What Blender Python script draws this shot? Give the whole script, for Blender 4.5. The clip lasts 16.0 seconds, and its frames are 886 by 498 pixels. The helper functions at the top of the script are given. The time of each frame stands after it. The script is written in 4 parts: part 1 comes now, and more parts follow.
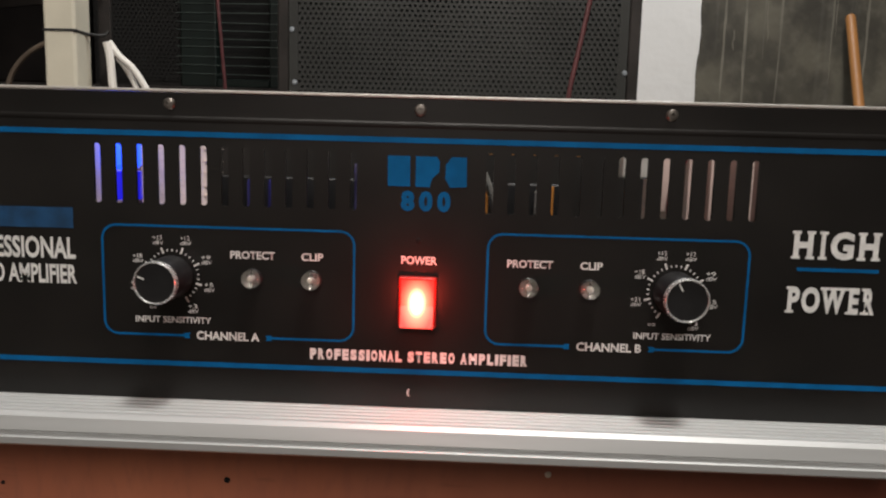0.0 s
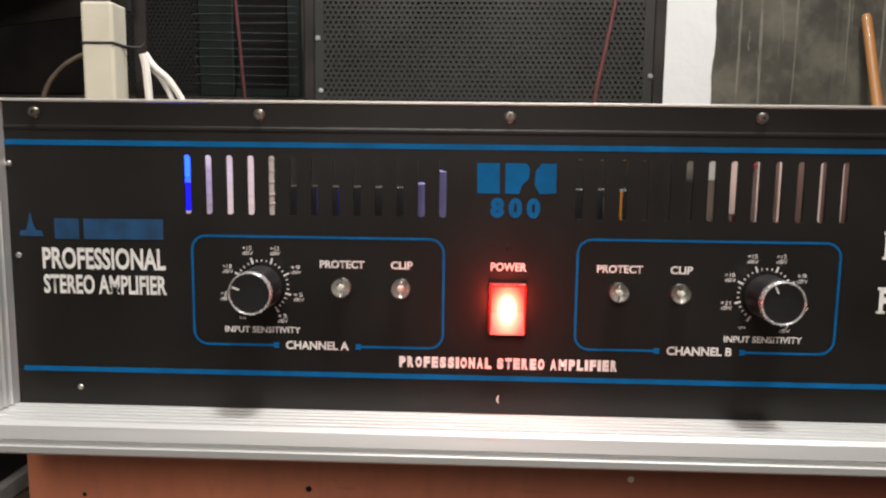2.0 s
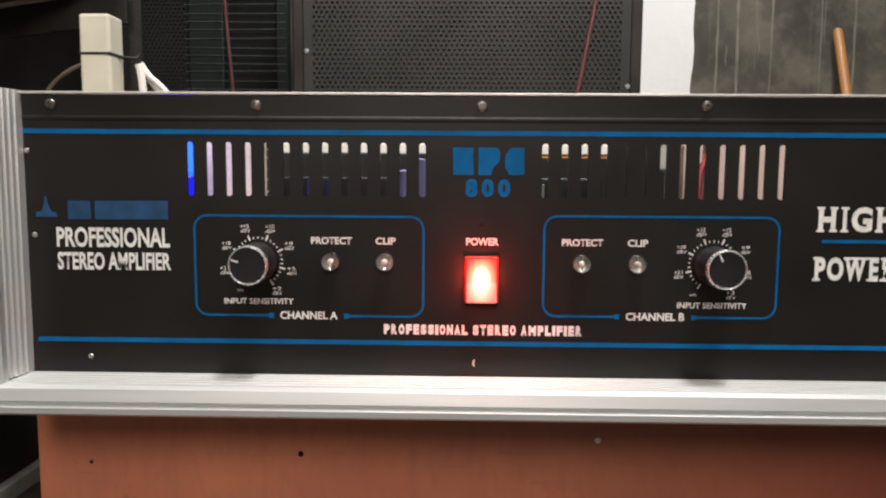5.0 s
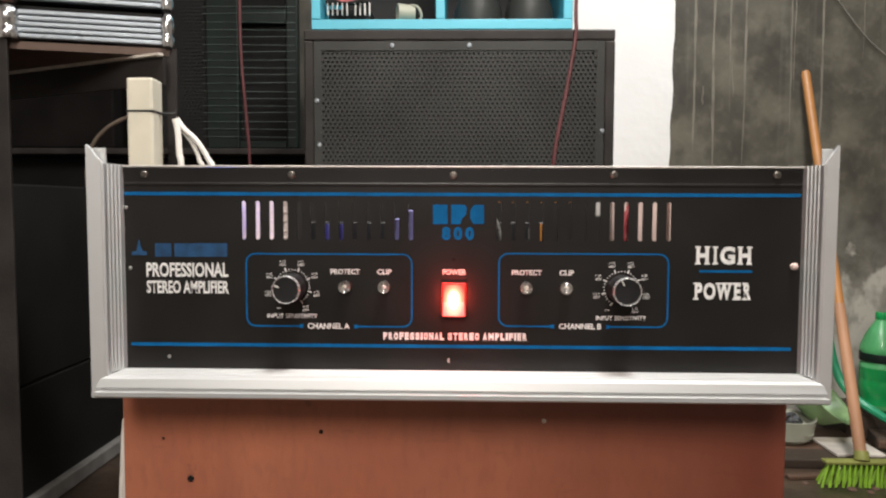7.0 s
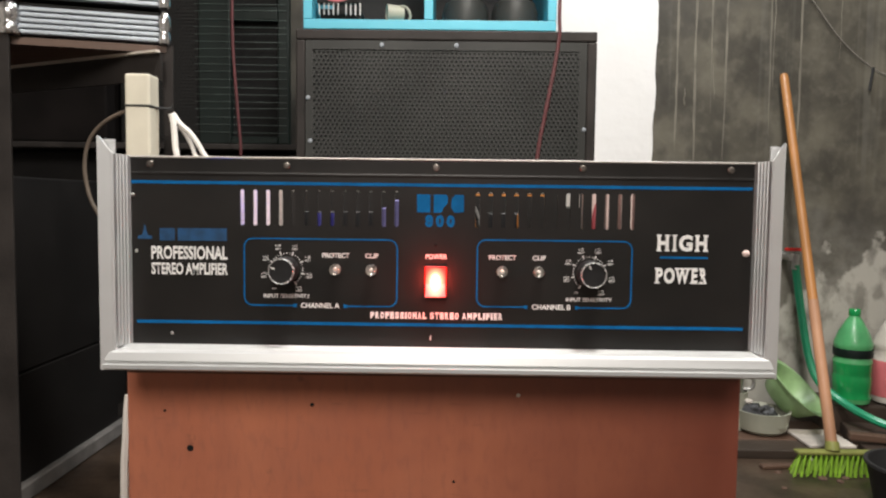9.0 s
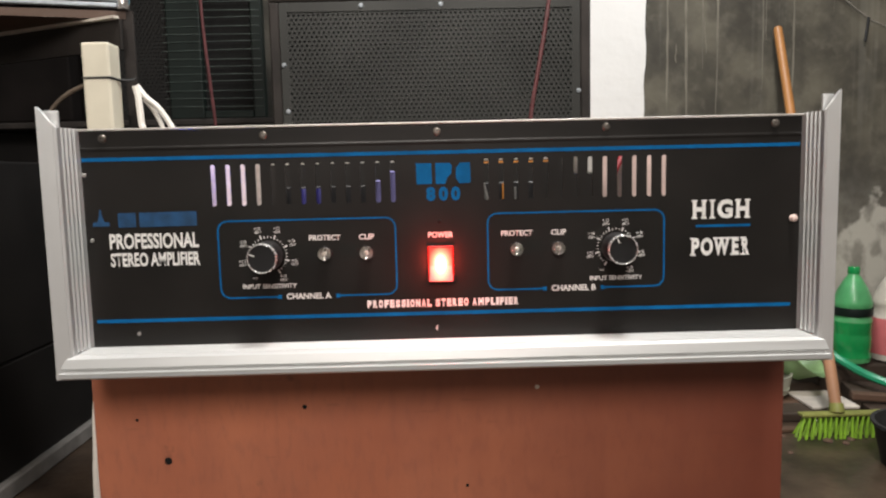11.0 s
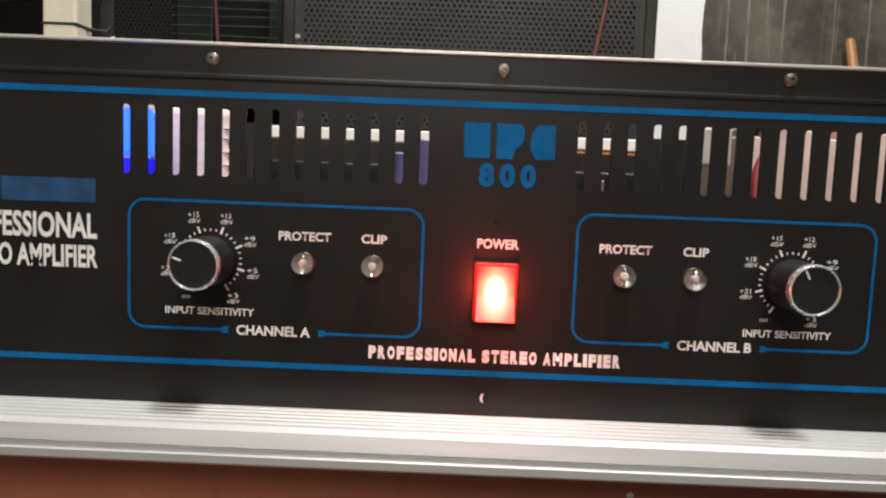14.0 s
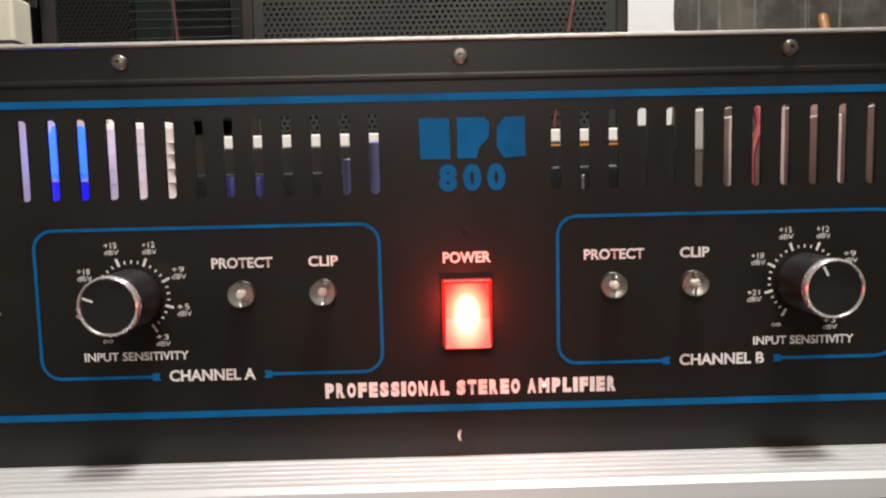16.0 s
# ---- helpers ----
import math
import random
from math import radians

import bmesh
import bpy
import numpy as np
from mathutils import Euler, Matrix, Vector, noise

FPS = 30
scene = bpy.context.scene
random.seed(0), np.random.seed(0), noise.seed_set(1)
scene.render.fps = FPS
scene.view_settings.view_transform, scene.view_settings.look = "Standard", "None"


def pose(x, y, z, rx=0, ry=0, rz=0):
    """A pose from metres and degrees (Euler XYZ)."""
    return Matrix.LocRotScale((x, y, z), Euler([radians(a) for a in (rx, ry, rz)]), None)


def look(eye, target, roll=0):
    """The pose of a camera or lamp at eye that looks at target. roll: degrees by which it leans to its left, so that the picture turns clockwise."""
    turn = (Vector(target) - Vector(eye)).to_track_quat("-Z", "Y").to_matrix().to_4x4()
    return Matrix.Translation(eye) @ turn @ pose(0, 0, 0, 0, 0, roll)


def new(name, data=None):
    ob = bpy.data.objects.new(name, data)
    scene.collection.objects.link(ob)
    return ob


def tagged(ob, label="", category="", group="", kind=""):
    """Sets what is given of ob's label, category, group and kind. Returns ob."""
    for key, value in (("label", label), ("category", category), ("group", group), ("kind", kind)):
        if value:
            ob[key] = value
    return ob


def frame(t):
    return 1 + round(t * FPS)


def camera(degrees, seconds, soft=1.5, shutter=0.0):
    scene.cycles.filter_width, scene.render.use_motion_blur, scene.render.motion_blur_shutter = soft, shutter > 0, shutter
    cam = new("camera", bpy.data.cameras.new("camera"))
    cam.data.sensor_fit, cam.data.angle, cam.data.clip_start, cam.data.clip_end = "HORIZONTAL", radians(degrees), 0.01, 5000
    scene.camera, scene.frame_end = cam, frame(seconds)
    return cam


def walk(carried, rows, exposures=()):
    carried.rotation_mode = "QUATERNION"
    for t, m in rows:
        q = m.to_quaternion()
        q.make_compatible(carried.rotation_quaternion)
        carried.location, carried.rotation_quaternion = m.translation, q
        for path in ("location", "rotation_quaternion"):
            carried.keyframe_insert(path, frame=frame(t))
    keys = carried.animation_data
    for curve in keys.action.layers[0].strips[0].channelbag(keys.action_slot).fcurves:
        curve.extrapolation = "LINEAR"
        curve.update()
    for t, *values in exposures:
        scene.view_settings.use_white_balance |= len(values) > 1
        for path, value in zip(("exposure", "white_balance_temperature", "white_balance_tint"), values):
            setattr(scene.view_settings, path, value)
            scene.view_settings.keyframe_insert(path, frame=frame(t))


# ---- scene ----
cam = camera(63.8, 16.0, soft=2.2)
PATH = [
    (0, (0.019, -0.027, 0.603), (-0.039, 1.955, 0.344), 1.6),
    (0.5, (-0.025, -0.024, 0.613), (-0.067, 1.959, 0.358), 0.4),
    (1, (-0.036, -0.017, 0.607), (-0.071, 1.965, 0.34), -0.2),
    (1.5, (-0.023, -0.018, 0.605), (-0.04, 1.964, 0.342), 0.3),
    (2, (-0.017, -0.029, 0.603), (-0.087, 1.955, 0.359), 0.7),
    (2.5, (-0.007, -0.03, 0.597), (-0.046, 1.959, 0.395), 0.0),
    (3, (-0.004, -0.028, 0.592), (-0.045, 1.961, 0.388), -0.7),
    (3.2, (-0.01, -0.031, 0.589), (-0.059, 1.957, 0.376), -0.1),
    (5.3, (-0.012, -0.075, 0.588), (-0.052, 1.917, 0.403), 0.4),
    (5.5, (-0.014, -0.086, 0.592), (-0.056, 1.906, 0.423), 0.0),
    (6, (-0.007, -0.117, 0.595), (-0.049, 1.878, 0.462), 0.7),
    (6.5, (-0.001, -0.151, 0.597), (-0.049, 1.844, 0.455), 0.0),
    (7, (0.004, -0.189, 0.602), (-0.044, 1.807, 0.48), 0.2),
    (7.5, (0.007, -0.218, 0.6), (-0.024, 1.779, 0.495), 0.9),
    (8, (0.01, -0.234, 0.599), (-0.017, 1.763, 0.497), 0.6),
    (8.5, (0.01, -0.234, 0.597), (-0.014, 1.763, 0.481), 0.8),
    (9, (0.009, -0.23, 0.596), (-0.007, 1.766, 0.47), 0.7),
    (9.2, (0.009, -0.228, 0.594), (-0.006, 1.767, 0.46), 0.7),
    (11.5, (-0.008, -0.137, 0.596), (0.025, 1.851, 0.381), -1.6),
    (12, (-0.012, -0.107, 0.587), (0.051, 1.881, 0.377), -0.3),
    (12.5, (-0.02, -0.071, 0.587), (0.013, 1.917, 0.377), -0.4),
    (13, (-0.014, -0.036, 0.585), (0.043, 1.951, 0.357), -0.4),
    (13.5, (-0.015, -0.018, 0.587), (0.031, 1.976, 0.43), 0.5),
    (14, (-0.018, 0.01, 0.58), (-0.031, 2.001, 0.399), 2.3),
    (14.5, (-0.018, 0.041, 0.581), (0.041, 2.035, 0.44), 1.0),
    (15, (-0.014, 0.045, 0.581), (0.002, 2.04, 0.429), -0.5),
    (15.5, (-0.012, 0.045, 0.58), (0.025, 2.038, 0.416), -1.2),
    (16, (-0.01, 0.046, 0.582), (0.016, 2.038, 0.402), -1.3),
]
walk(cam, [(t, look(eye, target, roll)) for t, eye, target, roll in PATH],
     exposures=[(0.0, -0.32), (0.1, -0.32), (0.4, 0.28), (5.4, 0.28), (7.0, 0.46), (9.2, 0.46), (11.5, 0.36), (13.0, 0.24), (14.0, 0.22), (16.0, 0.22)])

# ---- light ----
world = bpy.data.worlds.new("room_world")
scene.world = world
world.use_nodes = True
world.node_tree.nodes["Background"].inputs[0].default_value = (0.75, 0.85, 1.0, 1)
world.node_tree.nodes["Background"].inputs[1].default_value = 0.02


def lamp(name, at, to, size, watts, colour):
    data = bpy.data.lights.new(name, "AREA")
    data.shape, data.size, data.energy, data.color = "DISK", size, watts, colour
    ob = new(name, data)
    ob.matrix_world = look(at, to)
    return ob


lamp("ceiling_bulb", (0.22, 0.02, 2.2), (0.22, 0.02, 0), 0.26, 38, (1.0, 0.955, 0.90))
lamp("back_tube", (0.52, 1.28, 2.3), (0.52, 1.28, 0), 0.35, 18, (0.95, 0.97, 1.0))
# Unseen fill lamp, added behind the viewer to brighten the front faces.
lamp("front_fill", (-0.1, -1.5, 1.72), (0.0, 0.27, 0.45), 0.8, 24, (1.0, 0.92, 0.85))
glim = bpy.data.lights.new("inner_blue_lamp", "POINT")
glim.energy, glim.color, glim.shadow_soft_size = 0.0006, (0.12, 0.16, 1.0), 0.004
new("inner_blue_lamp", glim).location = (-0.1965, 0.406, 0.600)
# Point lamp added before the rocker to lay a red halo on the panel.
halo = bpy.data.lights.new("switch_halo", "POINT")
halo.energy, halo.color, halo.shadow_soft_size = 0.085, (1.0, 0.06, 0.035), 0.006
new("switch_halo", halo).location = (0, 0.2495, 0.541)

# ---- materials ----


def material(name, base, rough=0.5, metal=0.0, vary=0.25, scale=20.0, bump=0.1, bump_scale=200.0, stretch=(1, 1, 1), dark=None, coat=0.0):
    """A surface with stains at one scale and grain at a finer one."""
    m = bpy.data.materials.new(name)
    m.use_nodes = True
    nt = m.node_tree
    b = nt.nodes["Principled BSDF"]
    b.inputs["Roughness"].default_value, b.inputs["Metallic"].default_value = rough, metal
    b.inputs["Coat Weight"].default_value = coat
    tc = nt.nodes.new("ShaderNodeTexCoord")
    mp = nt.nodes.new("ShaderNodeMapping")
    mp.inputs["Scale"].default_value = stretch
    nt.links.new(tc.outputs["Object"], mp.inputs[0])
    n1 = nt.nodes.new("ShaderNodeTexNoise")
    n1.inputs["Scale"].default_value, n1.inputs["Detail"].default_value = scale, 6
    n2 = nt.nodes.new("ShaderNodeTexNoise")
    n2.inputs["Scale"].default_value, n2.inputs["Detail"].default_value = bump_scale, 3
    for n in (n1, n2):
        nt.links.new(mp.outputs[0], n.inputs["Vector"])
    ramp = nt.nodes.new("ShaderNodeValToRGB")
    d = dark or tuple(c * (1 - vary) for c in base)
    l = tuple(min(1, c * (1 + vary)) for c in base) if not dark else base
    ramp.color_ramp.elements[0].position, ramp.color_ramp.elements[1].position = 0.32, 0.68
    ramp.color_ramp.elements[0].color, ramp.color_ramp.elements[1].color = (*d, 1), (*l, 1)
    nt.links.new(n1.outputs[0], ramp.inputs[0])
    nt.links.new(ramp.outputs[0], b.inputs["Base Color"])
    mr = nt.nodes.new("ShaderNodeMapRange")
    mr.inputs["To Min"].default_value, mr.inputs["To Max"].default_value = max(0.02, rough - 0.12), min(1, rough + 0.12)
    nt.links.new(n2.outputs[0], mr.inputs[0])
    nt.links.new(mr.outputs[0], b.inputs["Roughness"])
    bp = nt.nodes.new("ShaderNodeBump")
    bp.inputs["Strength"].default_value, bp.inputs["Distance"].default_value = bump, 0.002
    nt.links.new(n2.outputs[0], bp.inputs["Height"])
    nt.links.new(bp.outputs[0], b.inputs["Normal"])
    return m


def glow(name, colour, strength):
    m = bpy.data.materials.new(name)
    m.use_nodes = True
    b = m.node_tree.nodes["Principled BSDF"]
    b.inputs["Base Color"].default_value = (*colour, 1)
    b.inputs["Emission Color"].default_value, b.inputs["Emission Strength"].default_value = (*colour, 1), strength
    b.inputs["Roughness"].default_value = 0.3
    return m


def glass(name, colour, rough=0.05, ior=1.45):
    m = bpy.data.materials.new(name)
    m.use_nodes = True
    b = m.node_tree.nodes["Principled BSDF"]
    b.inputs["Base Color"].default_value = (*colour, 1)
    b.inputs["Transmission Weight"].default_value, b.inputs["Roughness"].default_value, b.inputs["IOR"].default_value = 1, rough, ior
    return m


PANEL = material("black_painted_steel", (0.0084, 0.0074, 0.0067), 0.37, 0, 0.35, 22, 0.025, 900)
PANEL.node_tree.nodes["Principled BSDF"].inputs["Specular IOR Level"].default_value = 0.42
EDGE = material("bare_steel_edge", (0.75, 0.72, 0.68), 0.35, 0.6, 0.1, 40, 0.05, 500)
ALU = material("brushed_aluminium", (0.615, 0.63, 0.632), 0.40, 0.58, 0.03, 18, 0.015, 500, (0.03, 1, 1))
CHROME = material("chrome", (0.75, 0.75, 0.76), 0.24, 1.0, 0.05, 30, 0.02, 200)
STEEL = material("zinc_steel", (0.55, 0.54, 0.52), 0.35, 0.9, 0.15, 60, 0.05, 300)
BLUE = material("blue_print", (0.001, 0.100, 0.27), 0.6, 0, 0.15, 90, 0.02, 500)
DEEP_BLUE = material("dark_blue_print", (0.006, 0.05, 0.13), 0.5, 0, 0.3, 140, 0.02, 500)
WHITE = material("white_print", (0.72, 0.71, 0.69), 0.6, 0, 0.12, 200, 0.02, 500)
SCREW = material("dull_screw_steel", (0.15, 0.135, 0.12), 0.4, 0.8, 0.3, 300, 0.1, 900)
RIM = material("bright_knob_rim", (0.86, 0.86, 0.85), 0.25, 0.75, 0.05, 60, 0.02, 400)
CUP = material("lamp_reflector", (0.34, 0.33, 0.31), 0.3, 0.5, 0.1, 200, 0.02, 400)
KNOB = material("black_knob", (0.012, 0.012, 0.013), 0.35, 0, 0.2, 80, 0.05, 600)
LENS = glass("clear_lens", (0.97, 0.97, 0.95), 0.04)


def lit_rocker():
    """Red rocker plastic with its glow painted in: emission brightest at the middle."""
    m = glow("red_plastic_painted_glow", (0.35, 0.012, 0.008), 1.0)
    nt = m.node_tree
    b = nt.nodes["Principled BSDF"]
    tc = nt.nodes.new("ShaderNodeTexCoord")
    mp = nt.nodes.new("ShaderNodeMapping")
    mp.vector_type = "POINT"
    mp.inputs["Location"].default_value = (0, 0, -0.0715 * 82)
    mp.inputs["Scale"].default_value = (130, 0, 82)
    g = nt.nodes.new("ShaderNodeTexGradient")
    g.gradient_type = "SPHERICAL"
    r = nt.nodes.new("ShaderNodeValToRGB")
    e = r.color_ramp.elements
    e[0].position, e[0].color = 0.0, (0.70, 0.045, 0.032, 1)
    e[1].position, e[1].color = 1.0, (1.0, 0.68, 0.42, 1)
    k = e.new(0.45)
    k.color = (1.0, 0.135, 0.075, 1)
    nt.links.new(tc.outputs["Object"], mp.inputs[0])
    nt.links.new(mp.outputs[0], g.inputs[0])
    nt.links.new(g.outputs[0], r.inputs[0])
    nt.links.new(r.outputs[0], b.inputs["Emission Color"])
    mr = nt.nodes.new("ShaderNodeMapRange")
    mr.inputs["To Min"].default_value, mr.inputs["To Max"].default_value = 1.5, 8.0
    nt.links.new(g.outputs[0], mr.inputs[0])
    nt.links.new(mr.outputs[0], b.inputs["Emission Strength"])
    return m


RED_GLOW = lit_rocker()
RED_PLASTIC = material("red_plastic", (0.5, 0.02, 0.015), 0.3, 0, 0.1, 60, 0.02, 400)
BLUE_LED = glow("lit_blue_led", (0.02, 0.09, 1.0), 2.2)
BLUE_SPILL = glow("dim_blue_lamp_spill", (0.012, 0.010, 0.75), 0.5)
BLUE_SLEEVE = material("dark_blue_capacitor_sleeve", (0.012, 0.010, 0.11), 0.5, 0, 0.2, 60, 0.02, 300)
TAPE_BAND = material("brownish_winding_tape", (0.64, 0.53, 0.475), 0.6, 0, 0.2, 60, 0.05, 300)
RUBBER = material("black_rubber", (0.015, 0.015, 0.015), 0.7, 0, 0.2, 60, 0.1, 400)
INNER_WHITE = material("pale_coil_tape", (0.72, 0.6, 0.55), 0.6, 0, 0.12, 60, 0.05, 300)
BOARD = material("circuit_board", (0.03, 0.05, 0.03), 0.5, 0, 0.3, 60, 0.05, 300)
# Violet puts the blue lamp's light into the resistors' own colour.
VIOLET = material("resistor_painted_blue_lit", (0.22, 0.2, 0.42), 0.4, 0, 0.1, 80, 0.02, 300)
DEEP_RED = material("deep_red_wire", (0.17, 0.006, 0.012), 0.65, 0, 0.15, 60, 0.02, 300)
COPPER = material("orange_wire", (0.5, 0.2, 0.04), 0.4, 0.2, 0.2, 60, 0.05, 300)


def varnished_ply():
    """Red-brown varnish, blotchy, with faint upright grain and dark stains, darker towards one end."""
    m = material("red_brown_varnished_plywood", (0.57, 0.208, 0.114), 0.38, 0, 0.3, 5, 0.16, 130, (1, 1, 0.5), (0.43, 0.142, 0.078), 0.16)
    nt = m.node_tree
    b = nt.nodes["Principled BSDF"]
    old = b.inputs["Base Color"].links[0].from_socket
    tc = nt.nodes.new("ShaderNodeTexCoord")
    for scale, stretch, lo, hi, amount, colour in (
            (2.6, (1, 1, 1.3), 0.42, 0.66, 0.45, (0.40, 0.135, 0.085)),
            (26, (1, 1, 0.7), 0.48, 0.68, 0.35, (0.36, 0.135, 0.088)),
            (70, (1, 1, 0.045), 0.45, 0.7, 0.35, (0.37, 0.125, 0.072)),
            (9, (1, 1, 1.6), 0.50, 0.70, 0.45, (0.36, 0.12, 0.075)),
            (190, (1, 1, 0.35), 0.5, 0.68, 0.32, (0.30, 0.11, 0.075)),
            (45, (1, 1, 1), 0.66, 0.71, 0.5, (0.14, 0.065, 0.045)),
            (150, (0.15, 1, 1), 0.64, 0.72, 0.3, (0.16, 0.07, 0.045))):
        mp = nt.nodes.new("ShaderNodeMapping")
        mp.inputs["Scale"].default_value = stretch
        n = nt.nodes.new("ShaderNodeTexNoise")
        n.inputs["Scale"].default_value, n.inputs["Detail"].default_value = scale, 7
        r = nt.nodes.new("ShaderNodeMapRange")
        r.inputs["From Min"].default_value, r.inputs["From Max"].default_value, r.inputs["To Max"].default_value = lo, hi, amount
        x = nt.nodes.new("ShaderNodeMix")
        x.data_type = "RGBA"
        x.inputs[7].default_value = (*colour, 1)
        nt.links.new(tc.outputs["Object"], mp.inputs[0])
        nt.links.new(mp.outputs[0], n.inputs["Vector"])
        nt.links.new(n.outputs[0], r.inputs[0])
        nt.links.new(r.outputs[0], x.inputs["Factor"])
        nt.links.new(old, x.inputs[6])
        old = x.outputs[2]
    # Mixes in a darker red towards positive x, its edge wandering with noise.
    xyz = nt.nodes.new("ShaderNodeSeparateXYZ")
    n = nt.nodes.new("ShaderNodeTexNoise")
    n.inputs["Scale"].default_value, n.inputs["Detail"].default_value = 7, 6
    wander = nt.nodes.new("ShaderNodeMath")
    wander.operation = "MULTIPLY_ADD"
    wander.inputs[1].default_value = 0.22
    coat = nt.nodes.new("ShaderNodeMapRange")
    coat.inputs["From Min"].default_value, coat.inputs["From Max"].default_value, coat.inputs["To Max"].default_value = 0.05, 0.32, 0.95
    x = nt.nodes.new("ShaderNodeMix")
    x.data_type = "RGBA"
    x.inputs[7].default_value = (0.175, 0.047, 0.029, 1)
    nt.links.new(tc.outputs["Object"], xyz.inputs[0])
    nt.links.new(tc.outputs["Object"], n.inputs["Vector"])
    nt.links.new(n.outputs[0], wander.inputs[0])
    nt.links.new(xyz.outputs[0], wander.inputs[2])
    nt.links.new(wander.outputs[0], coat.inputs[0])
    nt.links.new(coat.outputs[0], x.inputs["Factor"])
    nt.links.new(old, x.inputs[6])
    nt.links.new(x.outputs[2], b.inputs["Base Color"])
    return m


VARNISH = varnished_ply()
SCUFF = material("scuffed_dark_edge", (0.12, 0.05, 0.03), 0.6, 0, 0.4, 40, 0.2, 200, (0.3, 1, 1))
CAB_BLACK = material("black_cabinet_paint", (0.0098, 0.0088, 0.0083), 0.6, 0, 0.3, 10, 0.3, 500)
GRILLE = material("grey_black_perforated_steel", (0.036, 0.037, 0.0345), 0.5, 0.2, 0.25, 6, 0.1, 400)
VOID = material("black_foam", (0.008, 0.008, 0.0078), 0.9, 0, 0.2, 60, 0.1, 300)
TURQ = material("turquoise_paint", (0.10, 0.48, 0.62), 0.45, 0, 0.12, 8, 0.1, 200, (0.2, 1, 1))
CREAM = material("cream_plastic", (0.62, 0.58, 0.47), 0.45, 0, 0.08, 15, 0.05, 300)
WHITE_PVC = material("white_cable", (0.78, 0.75, 0.7), 0.4, 0, 0.06, 30, 0.02, 300)
RED_WIRE = material("dark_red_wire", (0.10, 0.026, 0.028), 0.5, 0, 0.2, 60, 0.02, 300)
GREEN_PAINT = material("dark_green_paint", (0.0042, 0.0095, 0.0078), 0.5, 0, 0.25, 14, 0.1, 300)
DARK_GRILLE = material("dark_perforated_steel", (0.015, 0.015, 0.0145), 0.6, 0.1, 0.25, 6, 0.1, 400)
INNER_PINK = material("dusty_heat_sink", (0.58, 0.44, 0.40), 0.65, 0.0, 0.15, 60, 0.05, 300)
DULL_ALU = material("dull_ribbed_aluminium", (0.30, 0.33, 0.36), 0.5, 0.6, 0.12, 25, 0.06, 500, (0.1, 1, 1))
WIRE = material("galvanised_wire", (0.085, 0.11, 0.10), 0.5, 0.5, 0.3, 40, 0.05, 300)
BACK_BLACK = material("dull_black_cloth", (0.0065, 0.0052, 0.0048), 0.85, 0, 0.4, 9, 0.3, 300)
IRON = material("dark_angle_iron", (0.028, 0.024, 0.022), 0.55, 0.2, 0.35, 14, 0.2, 300)
PLY = material("brown_ply_underside", (0.09, 0.05, 0.032), 0.6, 0, 0.25, 8, 0.15, 200, (0.3, 1, 1))
HANDLE_WOOD = material("orange_varnished_wood", (0.33, 0.145, 0.042), 0.5, 0, 0.3, 9, 0.15, 200, (1, 1, 0.2), None, 0.08)
LIME = material("lime_bristle", (0.21, 0.38, 0.03), 0.5, 0, 0.25, 60, 0.05, 300)
PALE_GREEN = material("pale_green_plastic", (0.28, 0.43, 0.20), 0.4, 0, 0.2, 25, 0.03, 200)
BOWL_CREAM = material("cream_bowl", (0.38, 0.385, 0.31), 0.4, 0, 0.1, 12, 0.03, 200)
GREEN_PET = material("green_bottle_plastic", (0.012, 0.26, 0.07), 0.15, 0, 0.2, 10, 0.05, 80, (1, 1, 1), None, 0.3)
HOSE = material("green_hose", (0.02, 0.28, 0.14), 0.35, 0, 0.15, 20, 0.03, 300)
PINK = material("pink_label", (0.62, 0.16, 0.17), 0.45, 0, 0.15, 12, 0.03, 200)
DARK_WOOD = material("wet_dark_timber", (0.05, 0.035, 0.026), 0.5, 0, 0.4, 12, 0.3, 120, (0.25, 1, 1))
PAPER = material("dirty_white_board", (0.55, 0.5, 0.44), 0.6, 0, 0.25, 14, 0.1, 200)
FLOOR = material("dark_wet_concrete", (0.046, 0.031, 0.021), 0.36, 0, 0.55, 9, 0.3, 60)
CEILING = material("dull_ceiling", (0.36, 0.335, 0.30), 0.8, 0, 0.1, 3, 0.1, 60)


